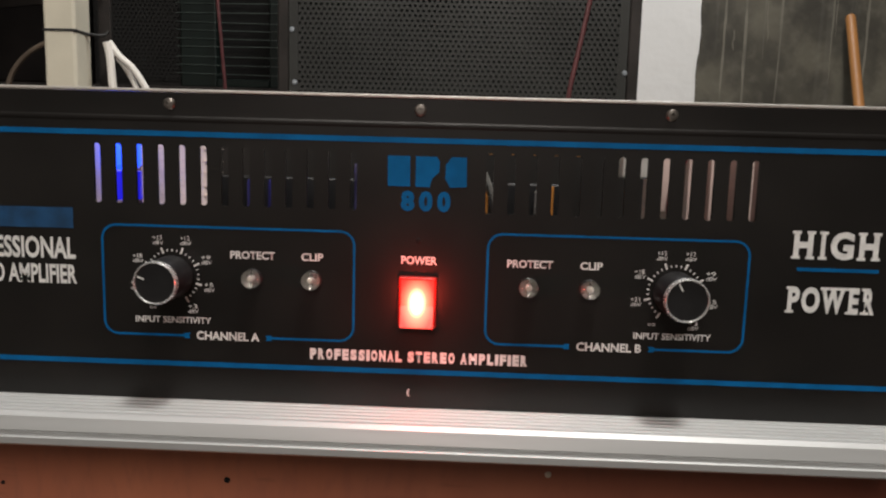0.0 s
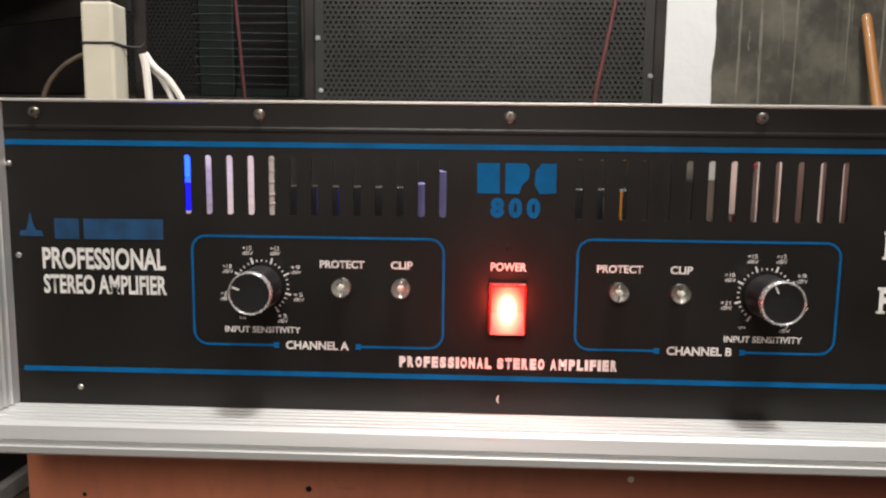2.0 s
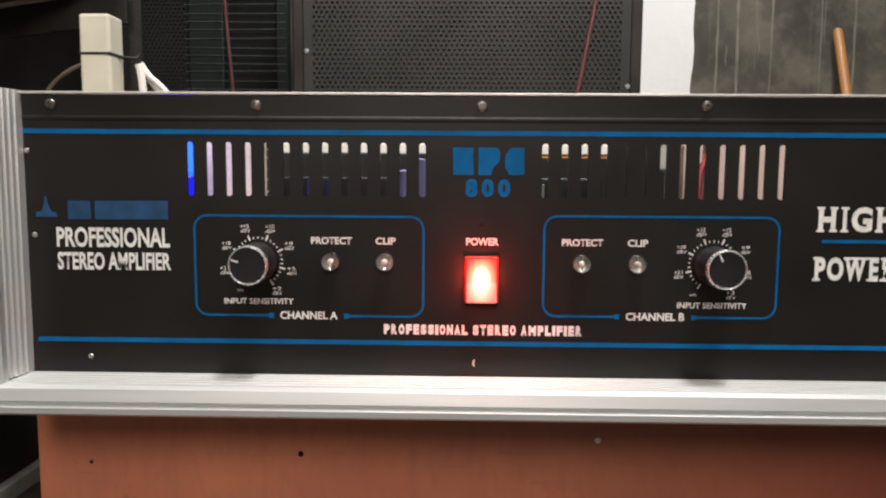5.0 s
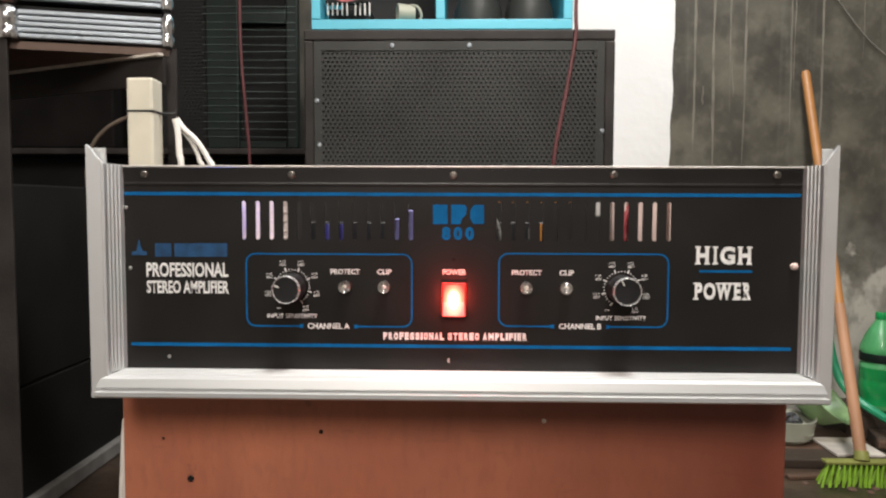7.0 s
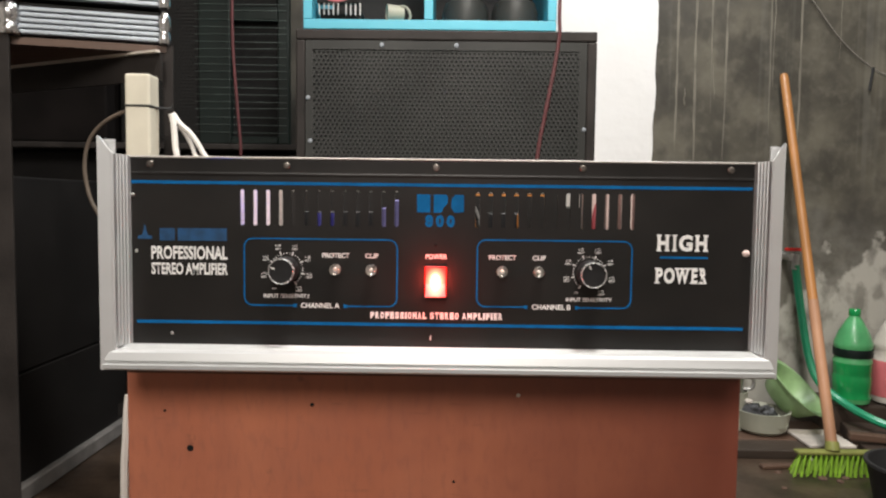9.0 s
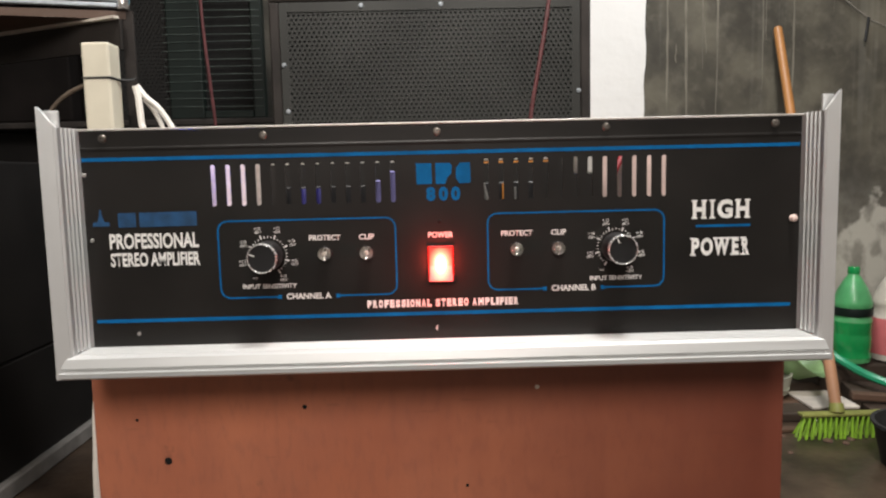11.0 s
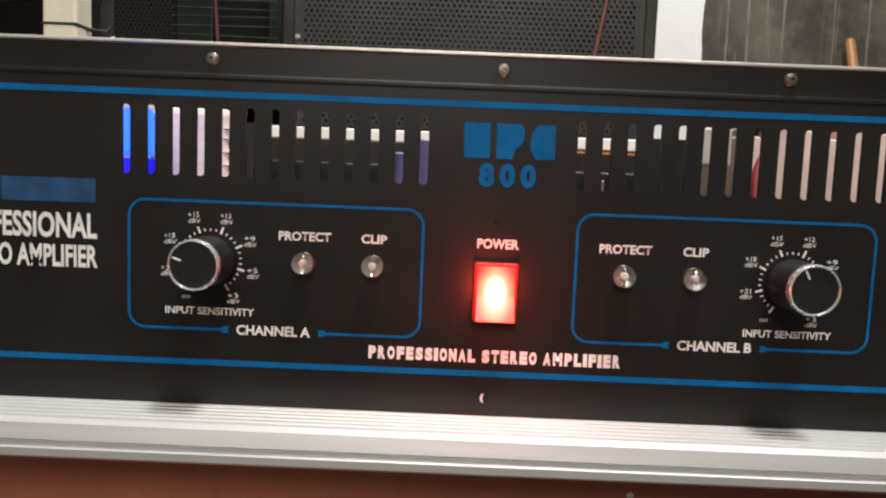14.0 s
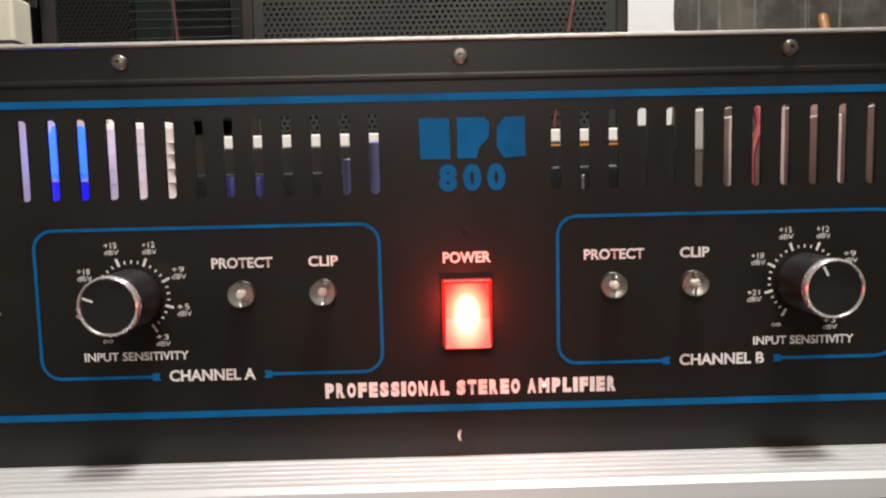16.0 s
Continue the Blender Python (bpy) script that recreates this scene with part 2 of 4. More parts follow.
def wall_material():
    """Grey rendered wall with pale drip streaks and patches, white paint up to a ragged edge."""
    m = bpy.data.materials.new("stained_rendered_wall")
    m.use_nodes = True
    nt = m.node_tree
    N, L = nt.nodes.new, nt.links.new
    b = nt.nodes["Principled BSDF"]
    b.inputs["Roughness"].default_value = 0.75
    tc = N("ShaderNodeTexCoord")

    def tex(scale, detail, stretch=(1, 1, 1), shift=(0, 0, 0)):
        mp = N("ShaderNodeMapping")
        mp.inputs["Scale"].default_value, mp.inputs["Location"].default_value = stretch, shift
        L(tc.outputs["Object"], mp.inputs[0])
        t = N("ShaderNodeTexNoise")
        t.inputs["Scale"].default_value, t.inputs["Detail"].default_value = scale, detail
        L(mp.outputs[0], t.inputs["Vector"])
        return t.outputs[0]

    def ramp(value, a, z, ca=(0, 0, 0), cz=(1, 1, 1)):
        r = N("ShaderNodeValToRGB")
        r.color_ramp.elements[0].position, r.color_ramp.elements[1].position = a, z
        r.color_ramp.elements[0].color, r.color_ramp.elements[1].color = (*ca, 1), (*cz, 1)
        L(value, r.inputs[0])
        return r.outputs[0]

    def mix(fac, a, c):
        x = N("ShaderNodeMix")
        x.data_type = "RGBA"
        L(fac, x.inputs["Factor"])
        for v, k in ((a, 6), (c, 7)):
            if isinstance(v, tuple):
                x.inputs[k].default_value = (*v, 1)
            else:
                L(v, x.inputs[k])
        return x.outputs[2]

    def maths(op, a, c, d=None):
        x = N("ShaderNodeMath")
        x.operation = op
        for i, v in enumerate((a, c) if d is None else (a, c, d)):
            if isinstance(v, (int, float)):
                x.inputs[i].default_value = v
            else:
                L(v, x.inputs[i])
        return x.outputs[0]

    xyz = N("ShaderNodeSeparateXYZ")
    L(tc.outputs["Object"], xyz.inputs[0])
    base = ramp(tex(6, 9), 0.36, 0.66, (0.050, 0.045, 0.033), (0.128, 0.116, 0.086))
    base = mix(maths("MULTIPLY", ramp(tex(38, 9, (1, 1, 1), (4, 1, 3)), 0.50, 0.70), 0.32), base, (0.165, 0.150, 0.118))
    base = mix(maths("MULTIPLY", ramp(tex(17, 8, (1, 1, 0.8), (9, 2, 5)), 0.48, 0.66), 0.62), base, (0.034, 0.030, 0.023))
    streak = maths("MULTIPLY", ramp(tex(1.0, 3, (26, 1, 0.5)), 0.62, 0.7), ramp(xyz.outputs[2], 0.62, 0.75))
    col = mix(maths("MULTIPLY", streak, 0.10), base, (0.34, 0.33, 0.29))
    dirt = ramp(tex(2.6, 8, (1, 1, 0.75), (3, 0, 0)), 0.46, 0.66)
    col = mix(maths("MULTIPLY", dirt, 0.7), col, (0.05, 0.046, 0.04))
    low = maths("SUBTRACT", maths("MULTIPLY_ADD", tex(11, 9, (1, 1, 1), (7, 0, 2)), 0.62, 0.06), xyz.outputs[2])
    low = maths("ADD", low, maths("MULTIPLY", maths("MINIMUM", maths("SUBTRACT", xyz.outputs[0], 1.05), 0.25), 0.7))
    scraped = maths("MULTIPLY", ramp(maths("ADD", maths("MULTIPLY", tex(7, 8, (1, 1, 0.7), (2, 6, 1)), 0.5), maths("SUBTRACT", 0.40, xyz.outputs[2])), 0.02, 0.32), 0.55)
    col = mix(scraped, col, ramp(tex(24, 9, (1, 1, 1), (5, 5, 5)), 0.35, 0.68, (0.15, 0.14, 0.115), (0.33, 0.315, 0.275)))
    bare = maths("MULTIPLY", ramp(low, -0.005, 0.05), ramp(tex(19, 9, (1, 1, 0.7), (8, 3, 4)), 0.36, 0.50, (0.30, 0.30, 0.30)))
    col = mix(maths("MULTIPLY", bare, 0.78), col, (0.50, 0.48, 0.42))
    ragged = maths("ADD", maths("MULTIPLY_ADD", tex(9, 5, (1, 1, 1), (1, 5, 2)), -0.022, 0.5935), maths("MULTIPLY", maths("SUBTRACT", xyz.outputs[2], 0.9), 0.018))
    painted = maths("MULTIPLY", maths("LESS_THAN", xyz.outputs[0], ragged), maths("GREATER_THAN", xyz.outputs[0], 0.2))
    col = mix(painted, col, ramp(tex(4, 5), 0.3, 0.7, (0.74, 0.73, 0.71), (0.82, 0.81, 0.79)))
    L(col, b.inputs["Base Color"])
    bp = N("ShaderNodeBump")
    bp.inputs["Strength"].default_value, bp.inputs["Distance"].default_value = 0.35, 0.004
    L(tex(30, 9), bp.inputs["Height"])
    L(bp.outputs[0], b.inputs["Normal"])
    return m


WALL = wall_material()
BLUE.node_tree.nodes["Principled BSDF"].inputs["Specular IOR Level"].default_value = 0.12
for dull in (CAB_BLACK, BACK_BLACK, GREEN_PAINT, IRON, DARK_GRILLE, GRILLE, VOID):
    dull.node_tree.nodes["Principled BSDF"].inputs["Specular IOR Level"].default_value = 0.27
BACK_BLACK.node_tree.nodes["Principled BSDF"].inputs["Specular IOR Level"].default_value = 0.1
PALE_WIRE = material("thin_pale_wire", (0.26, 0.24, 0.21), 0.5, 0.2, 0.2, 60, 0.05, 300)
DRIP = material("lime_run", (0.160, 0.146, 0.115), 0.75, 0, 0.35, 40, 0.2, 200, (1, 1, 0.3))

# ---- building helpers ----
ORIGIN = {}


def thing(name, at, label, category, group="", kind=""):
    ob = new(name)
    ob.location = at
    ob.empty_display_size = 0.05
    ORIGIN[ob.name] = Vector(at)
    return tagged(ob, label, category, group, kind)


def part(name, bm, mat, parent=None, label="", smooth=False):
    """One mesh, given in the world's coordinates, under a thing or a part."""
    o = ORIGIN.get(parent.name, Vector()) if parent else Vector()
    bmesh.ops.recalc_face_normals(bm, faces=bm.faces)
    if o.length:
        bmesh.ops.translate(bm, verts=bm.verts, vec=-o)
    me = bpy.data.meshes.new(name)
    bm.to_mesh(me)
    bm.free()
    me.materials.append(mat)
    if smooth:
        for p in me.polygons:
            p.use_smooth = True
        me.set_sharp_from_angle(angle=radians(40))
    ob = new(name, me)
    if parent:
        ob.parent = parent
        ORIGIN[ob.name] = o
    if label:
        ob["label"] = label
    return ob


def box(x0, x1, y0, y1, z0, z1, bevel=0.0, bm=None, turn=None):
    bm = bm or bmesh.new()
    g = bmesh.ops.create_cube(bm, size=1)["verts"]
    bmesh.ops.transform(bm, verts=g, matrix=Matrix.Translation(((x0 + x1) / 2, (y0 + y1) / 2, (z0 + z1) / 2)) @ Matrix.Diagonal((x1 - x0, y1 - y0, z1 - z0, 1)))
    if bevel:
        es = list({e for v in g for e in v.link_edges})
        bmesh.ops.bevel(bm, geom=es, offset=bevel, segments=2, affect="EDGES", profile=0.5)
    if turn:
        bmesh.ops.transform(bm, verts=bm.verts, matrix=turn)
    return bm


def beam(a, b, w, h, bevel=0.0, up=(0, 0, 1)):
    """A square bar from a to b."""
    a, b = Vector(a), Vector(b)
    bm = box(-w / 2, w / 2, -h / 2, h / 2, 0, (b - a).length, bevel)
    z = (b - a).normalized()
    x = Vector(up).cross(z)
    x = x.normalized() if x.length > 1e-4 else Vector((1, 0, 0))
    y = z.cross(x)
    m = Matrix((x, y, z)).transposed().to_4x4()
    bmesh.ops.transform(bm, verts=bm.verts, matrix=Matrix.Translation(a) @ m)
    return bm


def lathe(profile, at, axis=(0, 0, 1), n=32, bm=None):
    """Rings of (radius, height) turned about an axis through at."""
    bm = bm or bmesh.new()
    q = Vector((0, 0, 1)).rotation_difference(Vector(axis)).to_matrix().to_4x4()
    m = Matrix.Translation(at) @ q
    rings = []
    for r, h in profile:
        if r < 1e-6:
            rings.append([bm.verts.new(m @ Vector((0, 0, h)))])
        else:
            rings.append([bm.verts.new(m @ Vector((r * math.cos(k * math.tau / n), r * math.sin(k * math.tau / n), h))) for k in range(n)])
    for p, q2 in zip(rings, rings[1:]):
        for k in range(n):
            f = [p[k % len(p)], p[(k + 1) % len(p)], q2[(k + 1) % len(q2)], q2[k % len(q2)]]
            f = list(dict.fromkeys(f))
            if len(f) > 2:
                bm.faces.new(f)
    return bm


def extrude(section, a, b, plane):
    """A closed section swept along one axis from a to b: plane 'x' takes (y, z), 'y' (x, z), 'z' (x, y)."""
    bm = bmesh.new()

    def at(p, s):
        return {"x": (s, p[0], p[1]), "y": (p[0], s, p[1]), "z": (p[0], p[1], s)}[plane]

    r0 = [bm.verts.new(at(p, a)) for p in section]
    r1 = [bm.verts.new(at(p, b)) for p in section]
    k = len(section)
    for i in range(k):
        bm.faces.new((r0[i], r0[(i + 1) % k], r1[(i + 1) % k], r1[i]))
    bm.faces.new(r0)
    bm.faces.new(r1)
    return bm


def cable(name, points, radius, mat, parent=None, label="", category="", res=10):
    """A round cable along a smooth line."""
    pts = [Vector(p) for p in points]
    line = []
    for i in range(len(pts) - 1):
        p0, p1, p2, p3 = pts[max(i - 1, 0)], pts[i], pts[i + 1], pts[min(i + 2, len(pts) - 1)]
        for s in range(res):
            t = s / res
            line.append(0.5 * (2 * p1 + (p2 - p0) * t + (2 * p0 - 5 * p1 + 4 * p2 - p3) * t * t + (3 * p1 - p0 - 3 * p2 + p3) * t ** 3))
    line.append(pts[-1])
    bm = bmesh.new()
    rings = []
    side = Vector((1, 0.2, 0.1))
    for i, p in enumerate(line):
        d = (line[min(i + 1, len(line) - 1)] - line[max(i - 1, 0)]).normalized()
        side = (side - d * side.dot(d)).normalized()
        up = d.cross(side)
        rings.append([bm.verts.new(p + radius * (math.cos(k * math.tau / 8) * side + math.sin(k * math.tau / 8) * up)) for k in range(8)])
    for a, b in zip(rings, rings[1:]):
        for k in range(8):
            bm.faces.new((a[k], a[(k + 1) % 8], b[(k + 1) % 8], b[k]))
    bm.faces.new(rings[0])
    bm.faces.new(rings[-1])
    ob = part(name, bm, mat, parent, "" if category else label, True)
    if category:
        tagged(ob, label, category)
    return ob


def perforated(x0, x1, z0, z1, y, pitch, hole, thick=0.0012):
    """A steel sheet with staggered round holes, facing -y."""
    rise = pitch * 0.866
    rows, cols = int((z1 - z0) / rise), int((x1 - x0) / pitch)
    vs, fs = [], []
    ring = [(math.cos(k * math.tau / 8 + math.tau / 16), math.sin(k * math.tau / 8 + math.tau / 16)) for k in range(8)]
    edge = [(1, .42), (.42, 1), (-.42, 1), (-1, .42), (-1, -.42), (-.42, -1), (.42, -1), (1, -.42)]
    for r in range(rows):
        for c in range(cols):
            cx = x0 + (c + 0.5 + (0.25 if r % 2 else -0.25)) * pitch
            cz = z0 + (r + 0.5) * rise
            b = len(vs)
            vs += [(cx + hole * u, y, cz + hole * v) for u, v in ring]
            vs += [(cx + hole * u, y + thick, cz + hole * v) for u, v in ring]
            vs += [(cx + pitch / 2 * u, y, cz + rise / 2 * v) for u, v in edge]
            k = len(vs)
            vs += [(cx + pitch / 2 * u, y, cz + rise / 2 * v) for u, v in ((1, 1), (-1, 1), (-1, -1), (1, -1))]
            for i in range(8):
                j = (i + 1) % 8
                fs.append((b + i, b + j, b + 16 + j, b + 16 + i))
                fs.append((b + i, b + j, b + 8 + j, b + 8 + i))
            fs += [(b + 16, b + 17, k), (b + 18, b + 19, k + 1), (b + 20, b + 21, k + 2), (b + 22, b + 23, k + 3)]
    bm = bmesh.new()
    me = bpy.data.meshes.new("sheet")
    me.from_pydata(vs, [], fs)
    bm.from_mesh(me)
    bpy.data.meshes.remove(me)
    return bm


def lettering(words, x0, x1, z0, z1, y, bold=0.0):
    """Printed words that fill a rectangle facing -y."""
    cu = bpy.data.curves.new("words", "FONT")
    cu.body, cu.size, cu.offset, cu.resolution_u = words, 1.0, bold, 3
    tmp = bpy.data.objects.new("words", cu)
    scene.collection.objects.link(tmp)
    me = bpy.data.meshes.new_from_object(tmp.evaluated_get(bpy.context.evaluated_depsgraph_get()))
    bpy.data.objects.remove(tmp)
    bpy.data.curves.remove(cu)
    bm = bmesh.new()
    bm.from_mesh(me)
    bpy.data.meshes.remove(me)
    xs, ys = [v.co.x for v in bm.verts], [v.co.y for v in bm.verts]
    a, b, c, d = min(xs), max(xs), min(ys), max(ys)
    for v in bm.verts:
        v.co = Vector((x0 + (v.co.x - a) / (b - a) * (x1 - x0), y, z0 + (v.co.y - c) / (d - c) * (z1 - z0)))
    return bm


def spaced(words, x0, x1, z0, z1, y, fill, bold):
    """Heavy narrow capitals, each in a cell of its own with a gap after it."""
    wide = {"I": 0.55, " ": 0.5, "M": 1.25}
    total = sum(wide.get(ch, 1.0) for ch in words)
    whole = bpy.data.meshes.new("words")
    bm, x = bmesh.new(), x0
    for ch in words:
        w = (x1 - x0) * wide.get(ch, 1.0) / total
        if ch != " ":
            gap = w * (1 - fill) / 2
            one = lettering(ch, x + gap, x + w - gap, z0, z1, y, bold)
            one.to_mesh(whole)
            one.free()
            bm.from_mesh(whole)
        x += w
    bpy.data.meshes.remove(whole)
    return bm


def flat(points, y, bm=None):
    """A printed flat shape facing -y, from corners (x, z)."""
    bm = bm or bmesh.new()
    bm.faces.new([bm.verts.new((x, y, z)) for x, z in points])
    return bm


def stripe(points, width, y, bm=None):
    """A printed line of even width through points (x, z)."""
    bm = bm or bmesh.new()
    pts = [Vector((x, z)) for x, z in points]
    l, r = [], []
    for i, p in enumerate(pts):
        d = (pts[min(i + 1, len(pts) - 1)] - pts[max(i - 1, 0)]).normalized()
        n = Vector((-d.y, d.x)) * width / 2
        l.append(bm.verts.new((p.x + n.x, y, p.y + n.y)))
        r.append(bm.verts.new((p.x - n.x, y, p.y - n.y)))
    for i in range(len(pts) - 1):
        bm.faces.new((l[i], l[i + 1], r[i + 1], r[i]))
    return bm

# ---- the room ----


def structure(name, bm, mat, label, category):
    return tagged(part(name, bm, mat), label, category, kind="structure")


structure("floor", box(-1.6, 2.4, -2.2, 1.8, -0.1, 0), FLOOR, "dark damp bare concrete floor", "floor")
north = structure("wall_north", box(-1.6, 2.4, 1.8, 1.95, -0.1, 2.6), WALL, "stained grey rendered wall with white paint on one part", "wall")


def drip(x, top, bottom, width, seed):
    """A pale run of lime down the wall, wavering and thinning to its end."""
    g = random.Random(seed)
    bm = bmesh.new()
    n, rows, dx = 26, [], 0.0
    for k in range(n + 1):
        dx += g.uniform(-0.0012, 0.0012)
        w = 0.9 * width * g.uniform(0.5, 1.15) * (1 if k < n - 4 else (n - k + 0.3) / 4.3)
        z = top + (bottom - top) * k / n
        rows.append((bm.verts.new((x + dx - w / 2, 1.7988, z)), bm.verts.new((x + dx + w / 2, 1.7988, z))))
    for a, b in zip(rows, rows[1:]):
        bm.faces.new((a[0], a[1], b[1], b[0]))
    part("lime_drip", bm, DRIP, north)


for k, (dx, top, bot, w) in enumerate(((0.638, 1.6, 0.72, 0.0075), (0.667, 0.93, 0.88, 0.004), (0.692, 1.6, 0.66, 0.008), (0.735, 1.6, 0.86, 0.006), (0.745, 1.0, 0.9, 0.004), (0.778, 1.6, 0.70, 0.0065), (0.902, 1.6, 0.80, 0.005), (0.915, 1.3, 0.92, 0.004), (0.993, 1.6, 0.74, 0.007), (1.10, 1.6, 1.0, 0.004), (1.30, 1.6, 0.8, 0.006))):
    drip(dx, top, bot, w, k)
structure("wall_south", box(-1.6, 2.4, -2.35, -2.2, -0.1, 2.6), CEILING, "plain dull wall behind the viewer", "wall")
structure("wall_west", box(-1.75, -1.6, -2.35, 1.95, -0.1, 2.6), CEILING, "plain dull side wall", "wall")
structure("wall_east", box(2.4, 2.55, -2.35, 1.95, -0.1, 2.6), CEILING, "plain dull side wall", "wall")
structure("ceiling", box(-1.75, 2.55, -2.35, 1.95, 2.6, 2.7), CEILING, "plain dull ceiling", "ceiling")

# ---- the wooden box that carries the amplifier ----
crate = thing("wooden_box", (0, 0.5, 0), "red-brown varnished plywood box with scuffed edges, carrying the amplifier", "box")
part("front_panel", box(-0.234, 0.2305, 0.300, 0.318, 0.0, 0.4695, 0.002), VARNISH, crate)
part("side_panel", box(-0.234, -0.216, 0.3185, 0.72, 0.0, 0.4695, 0.0015), VARNISH, crate)
part("side_panel", box(0.211, 0.229, 0.3185, 0.72, 0.0, 0.4695, 0.0015), VARNISH, crate)
part("back_panel", box(-0.2155, 0.2105, 0.702, 0.72, 0.0, 0.4695, 0.0015), VARNISH, crate)
part("top_panel", box(-0.2155, 0.2105, 0.3185, 0.7015, 0.452, 0.4695, 0.001), VARNISH, crate)
part("worn_edge", box(-0.2335, 0.2285, 0.2993, 0.3035, 0.4655, 0.4702, 0.0015), SCUFF, crate, "dark scuffed upper edge")
for hx, hz, hr in ((-0.186, 0.408, 0.0026), (-0.093, 0.443, 0.0016), (-0.205, 0.437, 0.0011), (0.015, 0.385, 0.0012)):
    part("nail_hole", lathe([(hr, 0), (hr * 0.8, 0.0004), (0, 0.0006)], (hx, 0.3, hz), (0, -1, 0), 10), VOID, crate)
part("pale_chip", lathe([(0.0017, 0), (0.001, 0.0005), (0, 0.0006)], (0.063, 0.3, 0.4525), (0, -1, 0), 7), PAPER, crate)

# ---- the amplifier ----
Y = 0.27
amp = thing("stereo_amplifier", (0, 0.45, 0.47), "black stereo power amplifier with silver front frame and lit red switch", "amplifier")
SLIT_Z0, SLIT_Z1, SLIT_W, PITCH = 0.5795, 0.6045, 0.0030, 0.00905
A_FIRST, B_FIRST = -0.1365, 0.0290
slits = [A_FIRST + k * PITCH for k in range(13)] + [B_FIRST + k * PITCH for k in range(13)]
bm = box(-0.2155, 0.2215, Y, Y + 0.0016, 0.492, SLIT_Z0)
box(-0.2155, 0.2215, Y, Y + 0.0016, SLIT_Z1, 0.6260, 0, bm)
edges = [-0.2155] + [e for s in slits for e in (s - SLIT_W / 2, s + SLIT_W / 2)] + [0.2215]
for a, b in zip(edges[::2], edges[1::2]):
    box(a, b, Y, Y + 0.0016, SLIT_Z0, SLIT_Z1, 0, bm)
r = SLIT_W / 2
for s in slits:  # round the slit ends
    for zc, sg in ((SLIT_Z1 - r, 1), (SLIT_Z0 + r, -1)):
        for sx in (-1, 1):
            arc = [(s + sx * r * math.cos(k * math.pi / 8), zc + sg * r * math.sin(k * math.pi / 8)) for k in range(5)]
            flat(arc + [(s + sx * r, zc + sg * r)], Y + 0.0001, bm)
part("front_panel", bm, PANEL, amp)
part("panel_crease", extrude([(Y, 0.6165), (Y - 0.00025, 0.6158), (Y - 0.00025, 0.6148), (Y, 0.614)], -0.2155, 0.2215, "x"), PANEL, amp)
part("top_edge", box(-0.2175, 0.2235, Y - 0.0012, Y + 0.014, 0.6262, 0.6274, 0.0003), EDGE, amp, "bare pale metal top edge")

# chassis, open at the top
part("chassis_floor", box(-0.2145, 0.2205, Y + 0.0018, 0.62, 0.4835, 0.4855), PANEL, amp)
part("chassis_side", box(-0.2145, -0.2130, Y + 0.0018, 0.62, 0.4857, 0.6255), PANEL, amp)
part("chassis_side", box(0.2190, 0.2205, Y + 0.0018, 0.62, 0.4857, 0.6255), PANEL, amp)
part("chassis_back", box(-0.2128, 0.2188, 0.6185, 0.62, 0.4857, 0.6255), PANEL, amp)
for fx in (-0.165, 0.165):
    for fy in (0.33, 0.58):
        part("foot", lathe([(0, 0), (0.014, 0), (0.016, 0.0135), (0, 0.0135)], (fx, fy, 0.4697), n=20), RUBBER, amp, "black rubber foot", True)

# parts inside that show through the slits
part("side_plate", box(-0.2126, -0.2114, Y + 0.02, 0.61, 0.50, 0.624), INNER_WHITE, amp, "pale dusty inner side plate")
part("side_plate", box(0.2174, 0.2186, Y + 0.02, 0.61, 0.50, 0.624), EDGE, amp, "bare metal inner side plate")
part("transformer", box(-0.209, -0.1592, Y + 0.195, Y + 0.222, 0.4858, 0.622, 0.004), INNER_WHITE, amp, "pale taped transformer")
led = part("indicator_lamp", lathe([(0, 0), (0.007, 0.001), (0.0102, 0.004), (0.0102, 0.022), (0.0075, 0.0285), (0, 0.030)], (-0.1996, Y + 0.155, 0.588), n=20), BLUE_LED, amp, "glowing blue lamp", True)
# Dim emitting cylinder adds the lamp's deep blue glow below it.
part("lamp_spill", lathe([(0, 0), (0.0102, 0), (0.0102, 0.0178), (0, 0.0178)], (-0.1996, Y + 0.155, 0.570), n=20), BLUE_SPILL, amp, "dim blue glow below the lamp", True)
for bz in (0.531, 0.549, 0.560, 0.5705, 0.577, 0.5865, 0.5945, 0.603, 0.6095):
    part("tape_band", box(-0.2091, -0.1590, Y + 0.1948, Y + 0.2222, bz, bz + (0.0012 if bz < 0.58 else 0.0007)), TAPE_BAND, amp)
part("circuit_board", box(-0.125, 0.205, Y + 0.03, Y + 0.30, 0.500, 0.5016), BOARD, amp)
part("terminal_strip", box(-0.156, 0.116, Y + 0.245, Y + 0.253, 0.6080, 0.6165, 0.001), WHITE_PVC, amp, "white terminal strip")
part("terminal_strip", box(0.030, 0.116, Y + 0.2455, Y + 0.2525, 0.6052, 0.6068, 0.0003), COPPER, amp, "orange wire run")
part("bracket", box(-0.118, 0.075, Y + 0.0985, Y + 0.104, 0.5, 0.589, 0.001), KNOB, amp)
for cx in (-0.098, -0.0865):
    part("capacitor", lathe([(0, 0), (0.0032, 0), (0.0032, 0.084), (0.0026, 0.0855), (0, 0.0855)], (cx, Y + 0.0925, 0.5018), n=12), BLUE_SLEEVE, amp, "slim dark blue capacitor", True)
